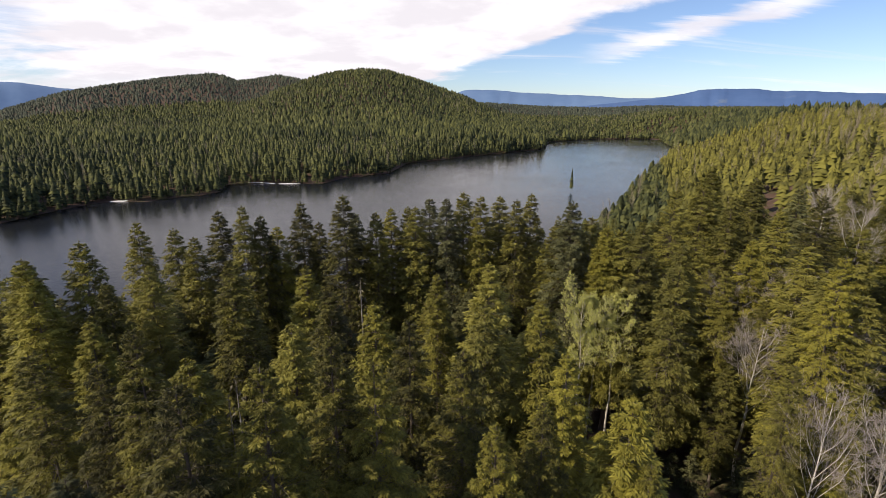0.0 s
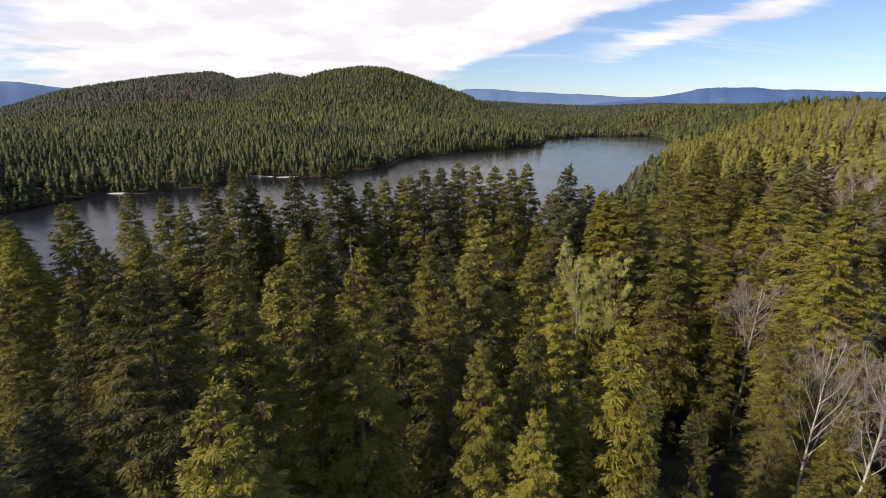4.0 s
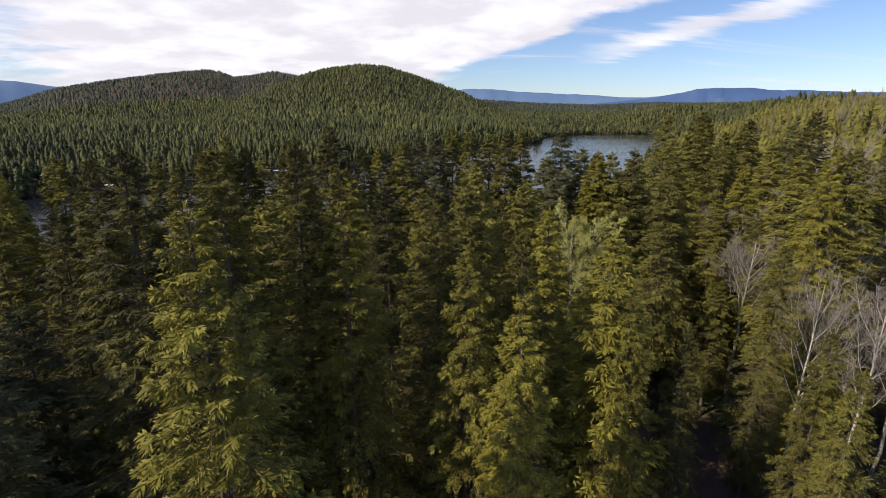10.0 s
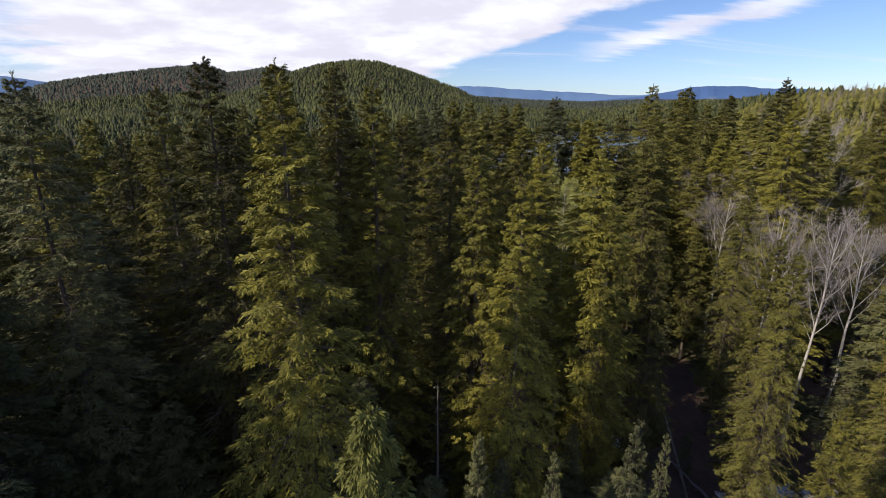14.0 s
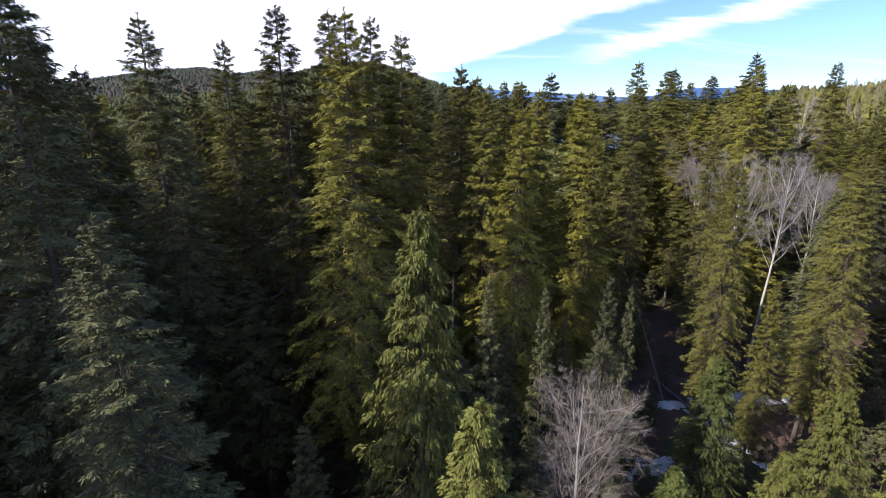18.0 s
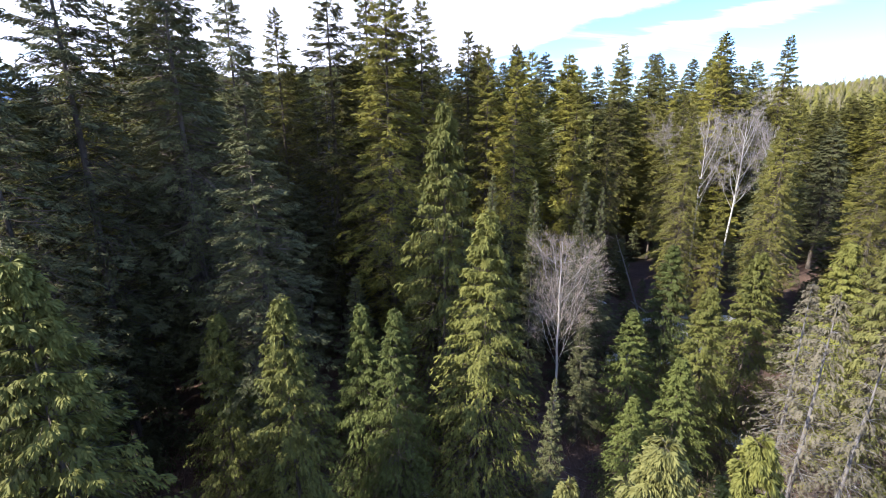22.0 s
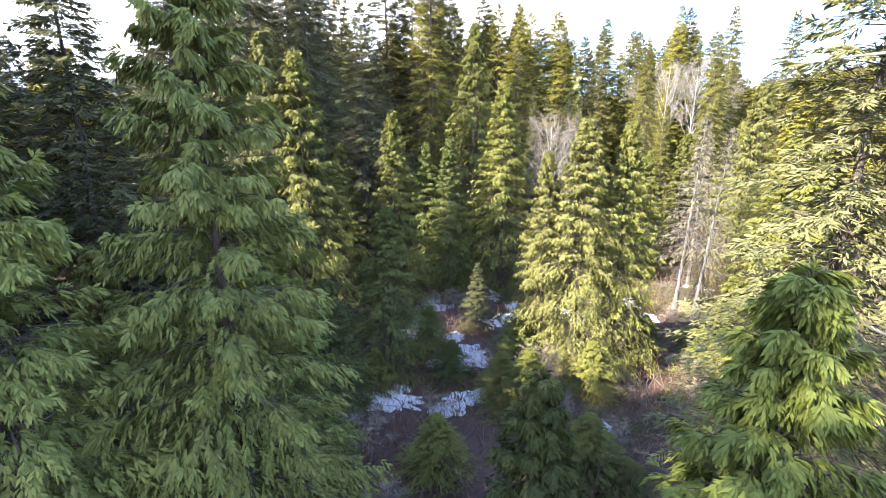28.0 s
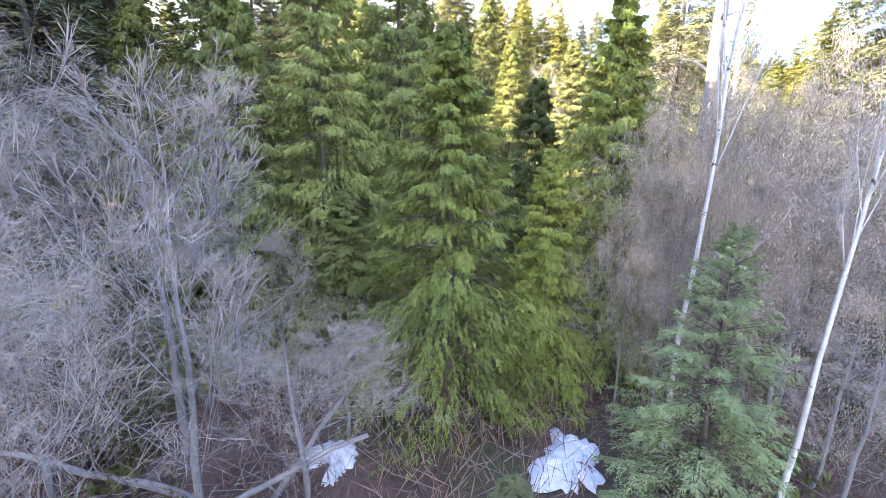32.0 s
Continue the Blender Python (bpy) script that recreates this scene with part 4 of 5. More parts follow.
plant("thin_shade_tinted_spruce", 13.0, 47.5, 24.4, 1.20)
plant("thin_sun_tinted_spruce", 15.8, 50.0, 22.4, 1.17)
plant("thin_spruce", 16.2, 46.0, 22.3, 1.13)
plant("thin_sun_tinted_spruce", 17.2, 45.0, 22.2, 1.16)
plant("thin_sun_tinted_spruce", 18.9, 44.0, 22.6, 1.02)
plant("thin_sun_tinted_spruce", 3.5, 34.0, 22.3, 1.16)
plant("thin_spruce", 5.8, 26.0, 22.2, 1.15)
plant("thin_sun_tinted_spruce", 19.7, 38.0, 22.6, 0.99)
plant("thin_sun_tinted_spruce", 29.5, 37.0, 22.9, 1.14)
plant("thin_sun_tinted_spruce", 28.3, 33.0, 22.3, 1.10)
plant("thin_sun_tinted_spruce", 39.0, 60.0, 25.2, 1.13)
plant("thin_sun_tinted_spruce", 31.6, 58.0, 25.6, 1.17)
plant("thin_shade_tinted_spruce", 41.1, 55.0, 24.7, 1.03)
plant("thin_sun_tinted_spruce", 35.8, 50.0, 23.1, 1.10)
plant("thin_sun_tinted_spruce", 32.9, 54.0, 23.9, 1.00)
plant("thin_spruce", -26.1, 35.0, 20.3, 0.99)
plant("thin_sun_tinted_spruce", -34.9, 38.0, 21.4, 1.17)
plant("thin_spruce", -13.6, 23.0, 20.4, 1.17)
plant("thin_spruce", -7.3, 29.0, 22.0, 1.08)
plant("thin_spruce", 8.4, 18.5, 21.0, 1.11)
plant("thin_spruce", -16.7, 36.0, 22.0, 1.09)
plant("thin_sun_tinted_spruce", -24.5, 38.0, 20.7, 1.05)
plant("thin_spruce", -11.4, 38.0, 20.7, 1.10)
plant("thin_sun_tinted_spruce", 37.7, 42.0, 23.1, 1.11)
plant("thin_sun_tinted_spruce", 28.4, 30.0, 21.3, 1.12)

# birches and the leafing aspens
plant("bare_birch", 23.4, 25.3, 18.3, 0.85)
plant("bare_birch", 25.3, 23.5, 18.3, 0.9)
plant("bare_birch", 30.5, 26.5, 17.0)
plant("bare_birch", 27.0, 37.0, 17.5, 1.1)
plant("bare_birch", 28.9, 46.0, 18.7, 1.0)
plant("bare_birch", 34.0, 50.0, 18.3, 1.0)
plant("bare_birch", 29.7, 31.0, 20.3, 1.0)
plant("bare_birch", 52.9, 58.0, 23.7, 1.0)
plant("bare_birch", 57.8, 72.0, 24.5, 1.0)
plant("bare_birch", 30.4, 40.0, 21.0, 1.0)
plant("leafing_aspen", 13.5, 43.4, 18.3, 0.9)
plant("leafing_aspen", 15.2, 44.2, 17.6)
plant("leafing_aspen", 16.9, 43.2, 17.0, 0.9)
plant("round_birch", 4.7, 3.2, 11.9, 0.9)

# cedars round the clearing
plant("cedar", -1.3, 3.1, 17.2, 0.95)
plant("cedar", 0.3, -1.5, 13.1, 1.0)
plant("fir", 3.8, 6.6, 13.0, 0.6)
plant("fir", 1.5, 7.1, 13.3, 0.7)
plant("fir", 7.2, 8.5, 12.8, 0.75)
plant("fir", 8.1, 8.2, 12.4, 0.55)
plant("fir", -5.9, 3.8, 8.5, 1.1)
plant("cedar", -10.7, -9.9, 13.9, 1.0)
plant("pale_cedar", -12.2, -9.6, 14.8, 1.0)
plant("cedar", -6.6, -5.7, 11.2, 0.85)
plant("cedar", -10.2, -2.5, 9.3, 0.8)
plant("green_cedar", -3.3, -2.9, 9.6, 0.75)
plant("green_cedar", -4.8, -1.5, 9.2, 0.8)
plant("green_cedar", -6.4, -12.9, 7.1, 0.9)
plant("fir", 2.8, -3.4, 6.8, 0.6)
plant("pale_cedar", 2.4, -12.3, 10.9, 1.0)
plant("pale_cedar", 0.9, -11.6, 9.4, 0.7)
plant("cedar", 4.4, -12.0, 10.7, 0.85)
plant("cedar", 15.6, 4.5, 9.6, 0.9)
plant("cedar", 11.75, 2.1, 8.5, 0.85)
plant("lichen_snag", 14.3, -0.7, 9.7)
plant("lichen_snag", 11.1, -5.2, 10.9, 1.0, lean=(0, 2))
plant("lichen_snag", 11.7, -6.3, 10.3, 1.0, lean=(0, 4))
plant("pale_cedar", 16.7, -2.0, 13.0, 0.9)
plant("cedar", 15.7, -7.1, 10.1, 1.1)
plant("near_cedar", -9.0, -21.0, 8.6, 0.9)
plant("hemlock", -7.3, -27.4, 13.8, 0.8)
plant("hemlock", -9.6, -28.6, 13.0, 0.85)
plant("pale_spruce", 1.9, -26.6, 15.0, 0.85)
plant("near_green_cedar", -3.0, -27.9, 7.5, 0.85)
plant("near_cedar", -1.2, -29.8, 9.6, 0.95)
plant("near_cedar", -5.9, -32.7, 8.2, 1.02)
plant("near_cedar", -3.5, -32.1, 5.6, 0.75)
plant("fir", -2.0, -9.0, 3.2, 0.9)
plant("bare_birch", 3.4, -28.1, 16.0, 0.9, lean=(0, 1))
plant("bare_birch", -1.6, -35.2, 13.5, 0.45, lean=(0, 2))
plant("bare_birch", -1.1, -37.5, 10.5, 0.45, lean=(0, 4))
plant("crooked_alder", -10.2, -36.6, 7.4, 1.0)
plant("near_grey_cedar", -12.9, -27.0, 12.0, 1.0)
plant("near_grey_cedar", -11.6, -29.6, 10.0, 0.85)
plant("brown_shrub", 0.6, -33.6, 6.6, 1.0)


# young growth under and beside the cedars
plant("green_cedar", 8.6, 3.4, 6.8, 0.9)
plant("green_cedar", 9.8, 0.4, 5.6, 0.9)
plant("fir", 5.9, 3.0, 6.6, 0.9)
plant("green_cedar", 7.0, -1.2, 4.6, 0.8)
plant("green_cedar", 12.8, 8.2, 9.0, 0.9)
plant("cedar", 19.0, 3.0, 10.5, 1.0)
plant("cedar", 20.5, -4.0, 10.0, 1.1)
plant("cedar", 7.9, -15.4, 4.6, 0.9)
plant("cedar", 10.6, -14.8, 8.6, 1.0)
plant("cedar", 5.8, -19.2, 3.4, 0.8)
plant("green_cedar", 5.1, -9.6, 2.6, 0.9)
plant("green_cedar", -8.4, -16.6, 5.0, 0.9)
plant("green_cedar", -12.6, -17.4, 7.0, 0.9)
plant("cedar", -13.2, -21.5, 7.6, 0.9)
plant("green_cedar", -4.6, -11.0, 1.6, 0.8)
plant("cedar", -0.6, -16.4, 1.9, 0.9)
plant("cedar", 2.4, -15.2, 1.6, 0.8)
plant("cedar", -14.2, -29.4, 9.6, 0.9)
plant("near_cedar", -12.4, -31.0, 5.2, 0.9)
plant("green_cedar", 4.6, -29.8, 6.2, 0.8)
plant("cedar", 5.2, -33.4, 4.6, 0.9)
plant("fir", -5.2, -37.9, 1.4, 1.0)
plant("green_cedar", -9.0, -38.4, 1.2, 0.8)

# dark young growth at the edge of the clearing
plant("fir", -25.4, -2.4, 5.0, 1.1)
plant("green_cedar", -22.6, -7.2, 4.0, 1.1)
plant("green_cedar", -20.4, -5.5, 3.5, 1.1)
plant("green_cedar", -26.6, 1.5, 6.0, 1.1)
plant("fir", -16.8, -9.1, 2.2, 1.1)
plant("green_cedar", -19.3, -3.6, 4.5, 1.1)
plant("fir", -30.8, 3.1, 7.0, 1.1)
plant("green_cedar", -15.3, -7.3, 2.5, 1.1)

# saplings and low dry shrubs over the clearing
saplings = random.Random(17)
for _ in range(84):
    sx, sy = saplings.uniform(-9.5, 13.0), saplings.uniform(-27.0, -3.5)
    kind = saplings.choice(("green_cedar", "cedar", "fir", "brown_shrub", "brown_shrub"))
    if min(math.hypot(sx - a, sy - b) for a, b in PLANTED) > 1.1:
        plant(kind, sx, sy, ground_at(sx, sy) + saplings.uniform(0.7, 2.4), saplings.uniform(0.6, 1.0), label={"brown_shrub": "low reddish shrub with dry hanging leaves", "fir": "dark green fir sapling in the clearing"}.get(kind, "small cedar sapling in the clearing"))

# leafless thicket at the end of the walk
plant("bush_birch", -11.8, -34.2, 7.4, 1.1)
plant("bush_birch", -12.8, -38.0, 7.0, 0.9)
plant("bush_birch", -10.4, -39.8, 6.2, 0.9)
plant("bush_birch", -15.4, -35.0, 9.0, 1.1)
plant("bush_birch", 1.8, -33.4, 5.4, 0.9)
plant("bush_birch", 3.4, -31.6, 7.2, 0.9)
plant("bush_birch", 3.0, -36.0, 5.0, 0.9)
plant("brown_shrub", 2.6, -32.6, 7.4, 1.2)
plant("brown_shrub", 1.4, -35.4, 4.4, 1.0)
plant("brown_shrub", -0.8, -33.8, 3.4, 0.9)
plant("brown_shrub", -11.0, -32.6, 4.2, 1.2)
plant("brown_shrub", -13.4, -36.0, 4.0, 1.2)
plant("dead_conifer", -16.2, -26.4, 12.0)
plant("bush_birch", -8.6, -36.2, 3.2, 1.1)
plant("bush_birch", -11.6, -41.0, 5.4, 1.1)
plant("near_grey_cedar", -8.7, -30.6, 4.4, 0.9)
plant("brown_shrub", -8.2, -34.2, 2.2, 1.1)
plant("bush_birch", 4.4, -34.4, 6.6, 1.2)
plant("near_fir", -1.9, -36.8, 4.7, 1.0)
plant("brown_shrub", 0.5, -32.4, 8.2, 0.9)
plant("brown_shrub", -0.9, -33.2, 6.4, 0.65)
plant("brown_shrub", -0.2, -34.0, 6.9, 0.75)
plant("brown_shrub", -1.9, -33.1, 4.6, 0.55)
plant("brown_shrub", 1.9, -32.4, 8.4, 1.2)
plant("shade_tinted_spruce", 8.8, -27.4, 16.0, 1.0)
plant("shade_tinted_spruce", 10.9, -25.0, 18.0, 1.0)
plant("shade_tinted_spruce", 7.2, -30.6, 14.0, 1.0)
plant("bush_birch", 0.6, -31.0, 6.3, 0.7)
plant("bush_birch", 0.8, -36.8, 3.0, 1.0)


# a row of tall spruces out of view, added to shade the clearing's end
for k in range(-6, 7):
    plant("shade_tinted_spruce", -22.5 + 0.7 * k, -39.5 - 1.8 * k, 27.5 + 0.5 * (k % 3), 1.15)


def crown_unit(seed, bare, whorls, per, stations, slim, leaf=0.62):
    """A unit conifer of small blades for woods in the middle distance."""
    _, _, (v, f), _ = conifer(seed, 20.0, 20.0 * slim, bare, whorls, per, stations, 2, "spruce", leaf, 0)
    t, g = stem([(0, 0, -0.5), (0, 0, 10), (0, 0, 19)], [0.2, 0.14, 0.02], 4)
    v, f = joined([(v, f), (t, g)])
    return v / 20.0, f


def fill_wood():
    """The rest of the near wood, kept off the measured trees, the clearing and the walk."""
    rng = np.random.default_rng(12)

    crowd = []

    def sow(seed, n, box, gap, low, high, kinds, weights, away=2.3, wedge=True, single=True, keep=None):
        x, y = scatter(seed, n * 12, *box, gap)
        done = 0
        for i in rng.permutation(len(x)):
            px, py = float(x[i]), float(y[i])
            spots = np.array(PLANTED)
            if done >= n or shore_distance(px, py)[0] < 3 or cutline(np.array([px]), np.array([py]))[0]:
                continue
            if keep and not keep(px, py):
                continue
            if wedge and not in_view(np.array([px]), np.array([py]), 2)[0]:
                continue
            if np.min(np.hypot(spots[:, 0] - px, spots[:, 1] - py)) < away:
                continue
            kind, tall, wide = str(rng.choice(kinds, p=weights)), float(rng.uniform(low, high)), float(rng.uniform(0.85, 1.2))
            if single:
                plant(kind, px, py, ground_at(px, py) + tall, wide)
            else:
                crowd.append((px, py, tall, wide))
                PLANTED.append((px, py))
            done += 1

    mixed = ["thin_spruce", "thin_shade_tinted_spruce", "thin_sun_tinted_spruce", "bare_birch"]
    sow(21, 22, (-50, 26, 23, 44), 3.5, 8, 12, mixed, [0.3, 0.65, 0.05, 0.0])
    sow(31, 14, (-60, -20, 24, 60), 3.5, 15, 20, mixed, [0.8, 0.1, 0.1, 0.0])
    sow(22, 24, (22, 66, 18, 60), 3.6, 11, 17, mixed, [0.5, 0.2, 0.3, 0.0])
    sow(23, 11, (-21.5, -14.5, -6, 21), 2.6, 19, 24, ["spruce", "shade_tinted_spruce"], [0.8, 0.2], wedge=False)
    sow(30, 22, (-36, -21.5, -10, 21), 2.9, 14, 18, mixed, [0.3, 0.7, 0.0, 0.0], wedge=False)
    sow(29, 24, (-40, -20.5, -24, -10), 2.7, 18, 22, mixed, [0.2, 0.8, 0.0, 0.0], wedge=False)
    sow(24, 24, (-13, 22, 10, 21), 2.6, 7, 14, ["thin_shade_tinted_spruce", "fir", "dead_conifer"], [0.55, 0.25, 0.2], away=1.7, keep=lambda px, py: px < 9.5)
    sow(25, 16, (22, 48, -14, 18), 3.4, 11, 17, mixed, [0.5, 0.2, 0.25, 0.05])
    # spruces behind the walk, never in view, added to close the place
    sow(28, 22, (-36, 30, -72, -50), 3.6, 15, 20, mixed, [0.3, 0.7, 0.0, 0.0], wedge=False, single=False)
    x, y, tall, wide = np.array(crowd).T
    wood("enclosing_spruce_wood", "unseen dark spruces added to close the clearing round", [crown_unit(340 + k, 0.2, 30, 4, 4, 0.15, 0.8) for k in range(4)], x, y, tall, wide, FIR_AND_SHADE_SPRUCE, 42)



fill_wood()


def middle_wood():
    rng = np.random.default_rng(31)
    units = [crown_unit(300 + k, 0.18, 32, 4, 4, 0.14, 0.5) for k in range(4)]
    x, y = scatter(33, 4200, -64, 84, 42, 100, 4.1)
    spots = np.array(PLANTED)
    apart = np.array([np.min(np.hypot(spots[:, 0] - a, spots[:, 1] - b)) for a, b in zip(x, y)])
    i = np.where((shore_distance(x, y) > 2) & in_view(x, y, 1) & ~cutline(x, y) & (apart > 2.2))[0]
    tall, wide = rng.uniform(10, 17, len(x)) * np.where(x > 35, 0.95, 1), rng.uniform(0.85, 1.25, len(x))
    close = [k for k in i if y[k] < 53][:80]
    for k in close:
        # the slope side gets the needles with sunlight in their colour
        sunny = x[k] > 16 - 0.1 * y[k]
        plant(("thin_sun_tinted_spruce", "thin_spruce", "thin_spruce")[k % 3] if sunny else ("thin_spruce", "thin_shade_tinted_spruce")[k % 2], float(x[k]), float(y[k]), ground_at(x[k], y[k]) + float(tall[k]), float(wide[k]))
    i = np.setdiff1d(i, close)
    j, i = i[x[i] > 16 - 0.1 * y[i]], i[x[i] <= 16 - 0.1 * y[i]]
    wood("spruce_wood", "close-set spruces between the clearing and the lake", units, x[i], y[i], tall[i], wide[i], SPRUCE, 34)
    wood("sunny_spruce_wood", "spruces on the rising slope, tinted yellow-green for sunlight", units, x[j], y[j], tall[j], wide[j], SUN_TINTED_SPRUCE, 39)
    # low growth takes shade-dark needles so that gaps below the crowns look dark
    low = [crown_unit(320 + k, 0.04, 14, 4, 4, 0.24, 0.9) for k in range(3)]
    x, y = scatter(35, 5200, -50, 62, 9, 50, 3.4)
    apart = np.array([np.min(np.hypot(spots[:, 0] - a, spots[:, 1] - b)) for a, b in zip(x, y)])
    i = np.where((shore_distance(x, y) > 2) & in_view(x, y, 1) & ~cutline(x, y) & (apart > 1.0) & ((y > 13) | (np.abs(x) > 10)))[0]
    wood("understorey_conifers", "young conifers under the tall spruces, tinted dark for shade", low, x[i], y[i], rng.uniform(1.5, 5, len(i)), rng.uniform(0.8, 1.3, len(i)), FIR_AND_SHADE_SPRUCE, 36)
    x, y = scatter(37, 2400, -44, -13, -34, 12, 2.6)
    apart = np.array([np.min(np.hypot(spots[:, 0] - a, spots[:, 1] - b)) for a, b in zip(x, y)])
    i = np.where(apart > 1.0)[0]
    wood("shaded_undergrowth", "young conifers under tall trees, tinted dark for shade", low, x[i], y[i], rng.uniform(1.5, 6, len(i)), rng.uniform(0.8, 1.3, len(i)), FIR_AND_SHADE_SPRUCE, 38)


middle_wood()

# ---- snow, logs, brush ----


def snow_patch(x, y, wide, long, turn, seed):
    rng = np.random.default_rng(seed)
    segs, rings = 52, 6
    ang = np.linspace(0, 2 * math.pi, segs, endpoint=False)
    edge = 1 + sum(rng.uniform(0.12, 0.3) / k ** 0.3 * np.sin(k * ang + rng.uniform(0, 6.28)) for k in (1, 2, 3, 5, 7, 11, 13))
    edge = np.clip(edge, 0.3, 1.7)
    c, s = math.cos(radians(turn)), math.sin(radians(turn))
    px, py, pz = [x], [y], [ground_at(x, y) + 0.2]
    for r in range(1, rings + 1):
        q = r / rings
        a, b = np.cos(ang) * edge * q * wide, np.sin(ang) * edge * q * long
        gx, gy = x + a * c - b * s, y + a * s + b * c
        gz = ground(gx, gy) + np.where(q < 1, 0.2 * (1 - q ** 3) + rng.normal(0, 0.03, segs), -0.06)
        px += list(gx)
        py += list(gy)
        pz += list(gz)
    v = np.stack([px, py, pz], 1)
    tri_fan = [(0, 1 + k, 1 + (k + 1) % segs) for k in range(segs)]
    quads = [(1 + r * segs + k, 1 + (r + 1) * segs + k, 1 + (r + 1) * segs + (k + 1) % segs, 1 + r * segs + (k + 1) % segs) for r in range(rings - 1) for k in range(segs)]
    me = bpy.data.meshes.new("snow_patch")
    me.from_pydata(v.tolist(), [], tri_fan + quads)
    me.polygons.foreach_set("use_smooth", np.ones(len(me.polygons), dtype=bool))
    me.materials.append(SNOW)
    tagged(new("snow_patch", me), "patch of old melting snow on the forest floor", "snow", group="snow patches")


SNOWS = [(-5.1, -8.5, 1.10, 1.15, -30), (-2.8, -11.9, 1.01, 1.18, 7), (-6.3, -15.4, 1.46, 0.92, -16), (-3.2, -15.5, 1.32, 0.65, 21), (-8.1, -16.1, 0.54, 0.85, -2), (-4.3, -5.4, 0.82, 0.70, -25), (0.2, -4.1, 0.69, 1.70, 12), (3.7, -6.2, 1.20, 1.69, -11), (7.2, -4.2, 1.90, 1.70, 26), (15.0, 3.1, 0.78, 1.44, 3), (14.8, -1.9, 0.60, 0.77, -20), (-1.1, -8.4, 0.55, 0.72, 17), (1.4, -19.4, 0.46, 0.41, -6), (-3.3, -10.0, 0.54, 0.75, -29), (-4.9, -4.0, 0.86, 0.75, 8), (-2.2, -1.0, 0.77, 0.74, -15), (-17.7, -5.9, 0.54, 0.43, 22), (-0.2, -7.5, 0.60, 0.75, -1), (6.4, -6.5, 0.94, 0.62, -24),
         (-3.4, -35.0, 0.6, 1.0, -25), (-8.4, -34.8, 0.5, 0.4, 0)]
SNOWS_WOOD = [(18.4, 15.4, 1.3, 2.2, 20), (23.4, 19.6, 1.6, 1.0, 0), (13.7, 12.0, 1.8, 0.9, 10), (11.6, 12.3, 1.0, 0.6, 0), (19.4, 18.2, 1.0, 1.6, 10), (13.2, 25.6, 1.0, 2.4, 20), (2.1, -17.4, 0.5, 0.4, 0), (8.6, -14.0, 0.5, 0.3, 0), (-13.0, -26.5, 1.2, 0.9, 0), (-14.5, -36.5, 1.4, 0.9, 0)]
scraps = random.Random(9)
for k, (sx, sy, sw, sl, st) in enumerate(SNOWS + SNOWS_WOOD):
    snow_patch(sx, sy, sw, sl, st, 400 + k)
    for q in range(2):
        snow_patch(sx + scraps.uniform(-1.6, 1.6) * sw, sy + scraps.uniform(-1.6, 1.6) * sl, sw * scraps.uniform(0.2, 0.5), sl * scraps.uniform(0.2, 0.5), scraps.uniform(0, 90), 600 + 2 * k + q)
for k, (sx, sy, sw, sl) in enumerate([(-100, 262.6, 8, 0.5), (-84, 260.6, 6, 0.35), (-141, 207.5, 4, 0.6), (132, 612, 5, 1.0)]):
    snow_patch(sx, sy, sw, sl, -4, 440 + k)


def fallen_log(x, y, length, radius, turn, tilt, seed):
    rng = np.random.default_rng(seed)
    n = 8
    v, f = stem([(rng.normal(0, 0.03), rng.normal(0, 0.03), length * k / (n - 1)) for k in range(n)], [radius * (1 - 0.5 * k / (n - 1)) * rng.uniform(0.9, 1.1) for k in range(n)], 9, rng)
    m = len(v)
    v = np.concatenate([v, [[0, 0, 0.0], [0, 0, length]]])
    caps = [(m, k, (k + 1) % 9) for k in range(9)] + [(m + 1, m - 9 + (k + 1) % 9, m - 9 + k) for k in range(9)]
    me = bpy.data.meshes.new("fallen_log")
    me.from_pydata(v.tolist(), [], [tuple(q) for q in f.tolist()] + caps)
    me.materials.append(DEADWOOD)
    ob = new("fallen_log", me)
    ob.matrix_world = pose(x, y, ground_at(x, y) + radius * 0.8, 0, 90 - tilt, turn)
    stubs = max(2, int(length))
    a = np.stack([0 * np.arange(stubs), 0 * np.arange(stubs), rng.uniform(0.2, 0.95, stubs) * length], 1)
    ang = rng.uniform(0, 6.28, stubs)
    b = a + np.stack([np.cos(ang), np.sin(ang), rng.uniform(0.2, 0.8, stubs)], 1) * rng.uniform(0.25, 0.6, stubs)[:, None]
    for q in range(stubs):
        new("branch_stub", mesh_of("branch_stub", *tubes(a[q:q + 1], b[q:q + 1], 0.025, 0.008, sides=5), DEADWOOD)).parent = ob
    tagged(ob, "weathered grey log fallen on the forest floor", "log", group="fallen logs")


for k, (lx, ly, ll, lr, lt, li) in enumerate([(17.2, 14.2, 6.0, 0.11, 40, 3), (19.0, 16.6, 7.0, 0.12, 75, 6), (18.0, 17.4, 5.0, 0.1, 110, 8), (13.0, 11.4, 4.5, 0.12, 15, 2), (12.5, 26.0, 6.0, 0.1, 60, 4), (-6.6, -7.6, 3.5, 0.11, -20, 2), (-2.2, -5.0, 4.0, 0.1, 25, 3),
                                              (7.4, -6.2, 3.0, 0.09, 40, 2), (11.0, -9.5, 5.0, 0.11, 65, 5)]):
    fallen_log(lx, ly, ll, lr, lt, li, 460 + k)
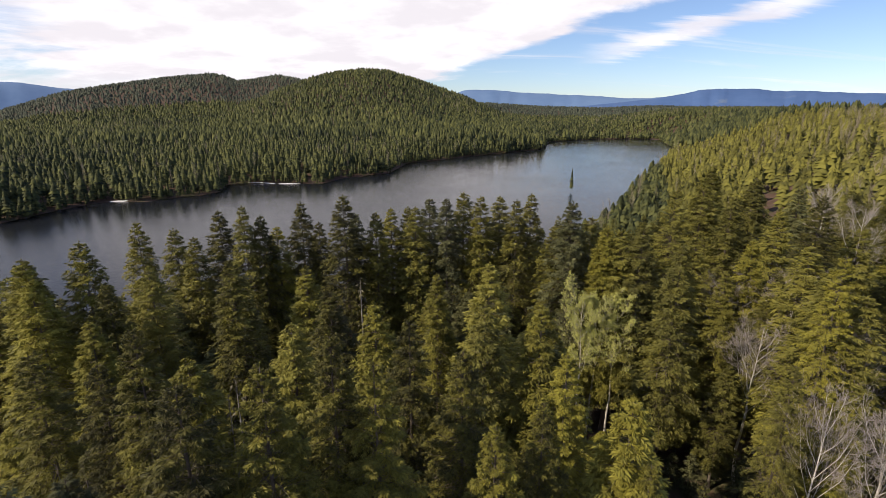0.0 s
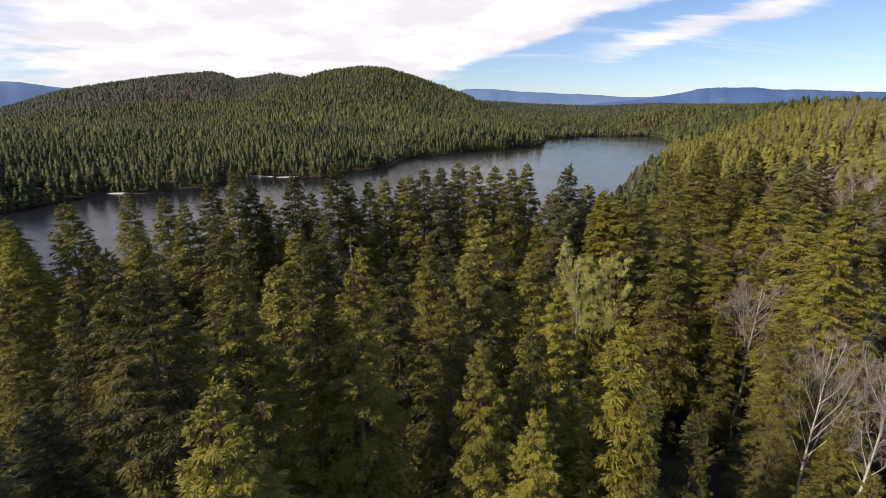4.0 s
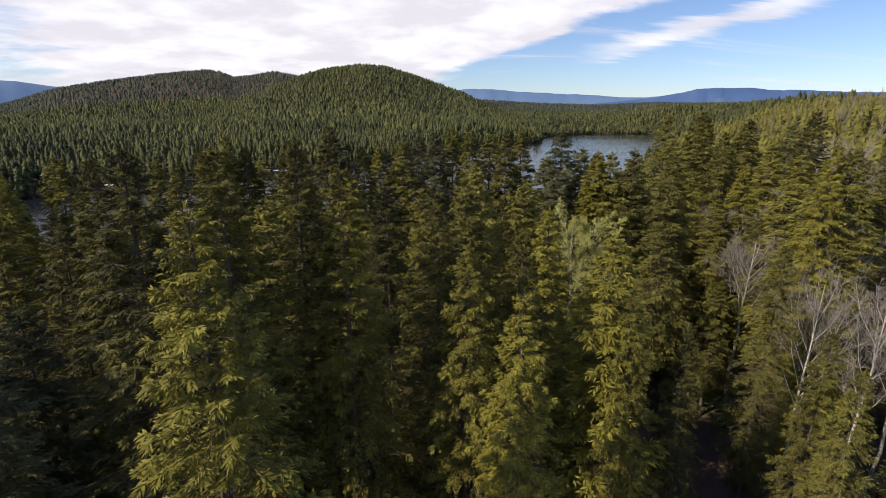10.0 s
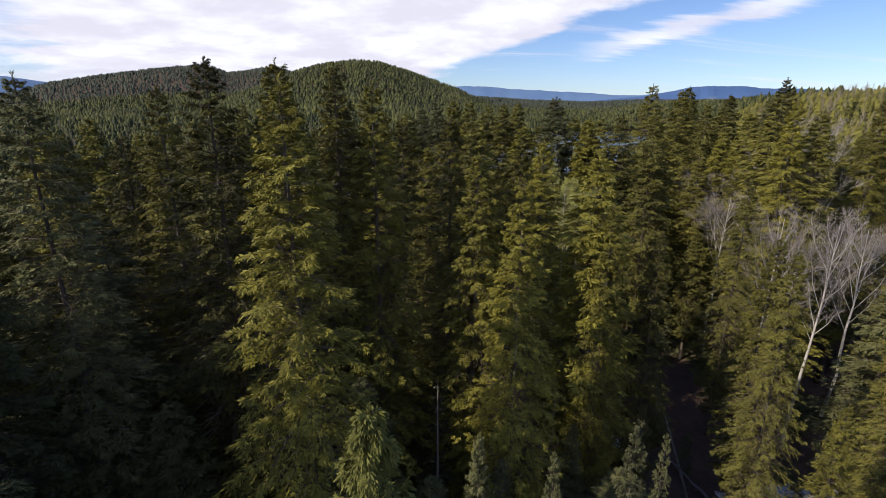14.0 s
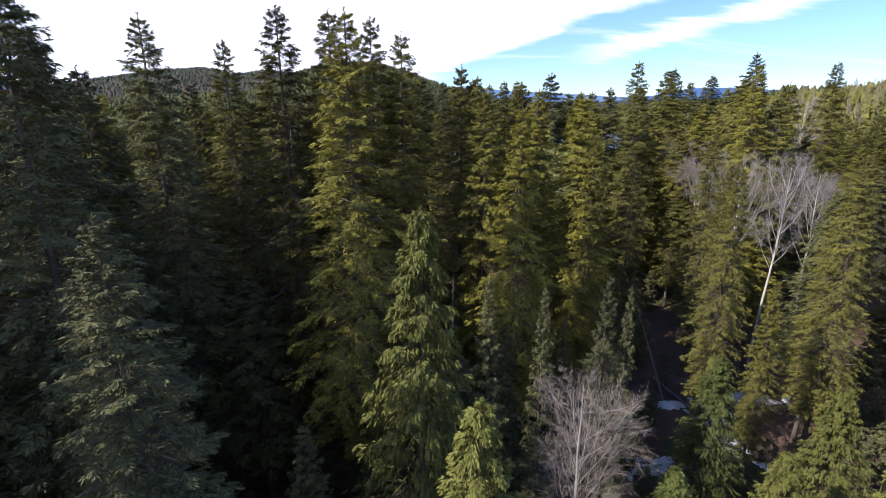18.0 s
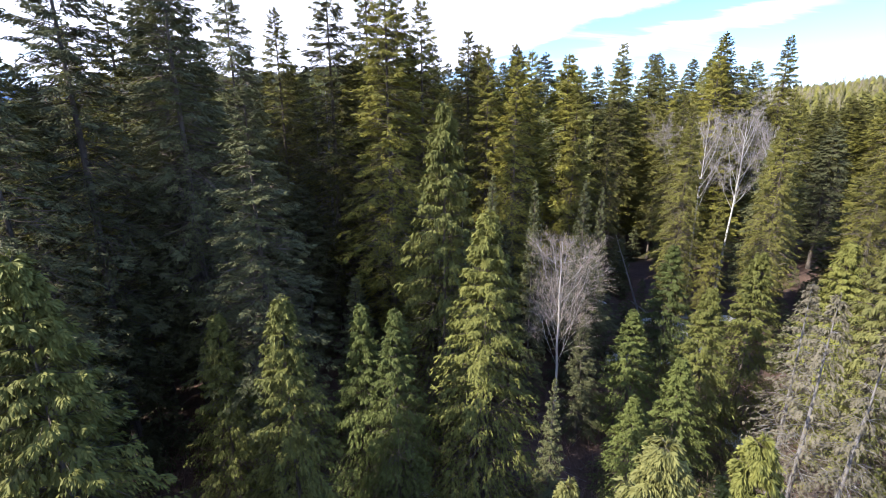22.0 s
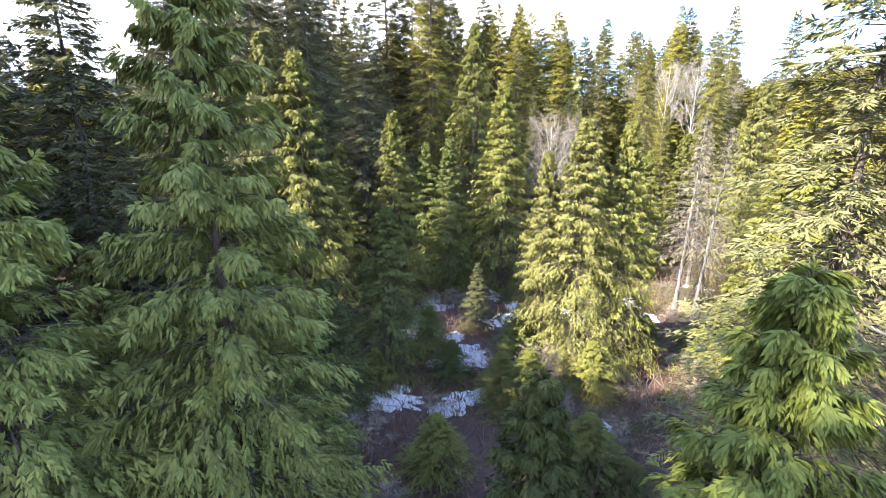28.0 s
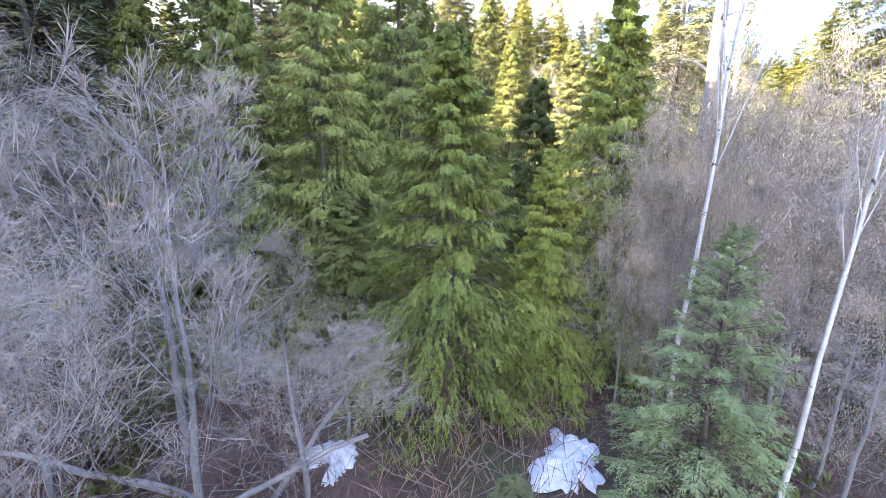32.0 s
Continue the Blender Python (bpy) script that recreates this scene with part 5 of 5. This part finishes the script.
for k, (lx, ly, ll, lr, lt, li) in enumerate([(8.2, -16.6, 6.2, 0.13, 20, 66), (21.0, 20.5, 9.0, 0.1, 200, 72), (16.2, 19.0, 8.0, 0.09, 150, 70), (-10.8, -35.6, 4.6, 0.09, 170, 8), (-12.0, -37.4, 5.0, 0.08, 20, 18), (-9.6, -36.4, 3.6, 0.07, 60, 25), (10.2, -8.4, 2.2, 0.07, 40, 30)]):
    fallen_log(lx, ly, ll, lr, lt, li, 480 + k)


def standing_snag(x, y, top, radius, seed):
    """A tall bare trunk with a few broken limbs."""
    rng = np.random.default_rng(seed)
    foot = ground_at(x, y)
    tall = top - foot
    n = 12
    v, f = stem([(rng.normal(0, 0.03), rng.normal(0, 0.03), tall * k / (n - 1)) for k in range(n)], [radius * (1 - 0.55 * k / (n - 1)) for k in range(n)], 12, rng)
    root = new("standing_snag")
    root.matrix_world = pose(x, y, foot - 0.1)
    new("trunk", mesh_of("trunk", v, f, GREY_BARK, smooth=True)).parent = root
    for _ in range(9):
        z = tall * rng.uniform(0.5, 0.97)
        a = rng.uniform(0, 6.28)
        ln = rng.uniform(0.6, 2.4)
        p = np.array([[0, 0, z]])
        q = p + np.array([[math.cos(a) * ln, math.sin(a) * ln, rng.uniform(-0.3, 0.7) * ln]])
        new("limb", mesh_of("limb", *tubes(p, q, 0.05, 0.012, bend=np.array([[0, 0, 0.1 * ln]]), sides=6), GREY_BARK, smooth=True)).parent = root
    tagged(root, "tall bare grey trunk with broken limbs", "dead tree")


standing_snag(1.9, -28.8, 16.0, 0.25, 500)


def drowned_tree(x, y, tall, label):
    v, f = tier_tree(520, 12, 10, 0.18, 0.1)
    root = new("drowned_tree")
    root.matrix_world = pose(x, y, LAKE_LEVEL - 0.5)
    new("crown", mesh_of("crown", v * tall, f, FAR_CONIFER)).parent = root
    tagged(root, label, "tree")


drowned_tree(62.5, 234, 11.5, "lone ragged spruce standing in the lake")
for k, (lx, ly, ll, lt) in enumerate([(55, 236, 6.5, 10), (58, 240, 4.5, 60)]):
    fallen_log(lx, ly, ll, 0.16, lt, 12, 530 + k)


def brush():
    rng = np.random.default_rng(41)
    n = 46000
    x, y = rng.uniform(-16, 19, n), rng.uniform(-42, 8, n)
    clump = np.sin(x * 1.1 + 2 * np.sin(y * 0.6)) * np.sin(y * 0.9 + x * 0.3)
    keep = clump > rng.uniform(-1.1, 0.9, n)
    x, y = x[keep], y[keep]
    n = len(x)
    base = np.stack([x, y, ground(x, y) - 0.03], 1)
    way = np.stack([rng.normal(0, 0.5, n), rng.normal(0, 0.5, n), np.ones(n)], 1)
    way /= np.linalg.norm(way, axis=1, keepdims=True)
    tall = rng.uniform(0.2, 1.0, n) ** 1.3 * 1.3
    flat = np.cross(way, rng.normal(0, 1, (n, 3)))
    flat /= np.linalg.norm(flat, axis=1, keepdims=True)
    pieces = [kites(base, way, flat, tall, 0.012)]
    for _ in range(3):
        s = rng.uniform(0.25, 0.9, n)[:, None]
        w = way + rng.normal(0, 0.55, (n, 3))
        w /= np.linalg.norm(w, axis=1, keepdims=True)
        f2 = np.cross(w, rng.normal(0, 1, (n, 3)))
        f2 /= np.linalg.norm(f2, axis=1, keepdims=True)
        pieces.append(kites(base + way * tall[:, None] * s, w, f2, tall * 0.5, 0.009))
    v, f = joined(pieces)
    tagged(new("bare_brush", mesh_of("bare_brush", v, f, BRUSH)), "reddish-brown leafless brush over the clearing floor", "brush", kind="stuff")
    # low evergreen tufts
    n = 9500
    x, y = rng.uniform(-15, 18, n), rng.uniform(-41, 6, n)
    clump = np.sin(x * 0.7 + 1.3) * np.sin(y * 0.5 + x * 0.2)
    keep = clump > rng.uniform(0.0, 1.0, n)
    x, y = np.repeat(x[keep], 9), np.repeat(y[keep], 9)
    n = len(x)
    base = np.stack([x + rng.normal(0, 0.15, n), y + rng.normal(0, 0.15, n), 0 * x], 1)
    base[:, 2] = ground(base[:, 0], base[:, 1]) + rng.uniform(0, 0.35, n)
    way = rng.normal(0, 1, (n, 3)) + np.array([0, 0, 0.8])
    way /= np.linalg.norm(way, axis=1, keepdims=True)
    flat = np.cross(way, rng.normal(0, 1, (n, 3)))
    flat /= np.linalg.norm(flat, axis=1, keepdims=True)
    v, f = kites(base, way, flat, rng.uniform(0.12, 0.35, n), 0.04)
    tagged(new("low_shrubs", mesh_of("low_shrubs", v, f, CEDAR)), "low olive-green shrubs on the clearing floor", "shrub", kind="stuff")


brush()


def litter():
    """Broken sticks lying over the clearing floor."""
    rng = np.random.default_rng(43)
    n = 2600
    x, y = rng.uniform(-14, 17, n), rng.uniform(-41, 6, n)
    ang, ln = rng.uniform(0, 6.28, n), rng.uniform(0.25, 1.6, n)
    a = np.stack([x, y, ground(x, y) + rng.uniform(0.01, 0.12, n)], 1)
    bx, by = x + np.cos(ang) * ln, y + np.sin(ang) * ln
    b = np.stack([bx, by, ground(bx, by) + rng.uniform(0.0, 0.3, n)], 1)
    v, f = tubes(a, b, 0.014, 0.006)
    tagged(new("fallen_sticks", mesh_of("fallen_sticks", v, f, DEADWOOD)), "pale broken sticks lying on the clearing floor", "sticks", kind="stuff")


litter()
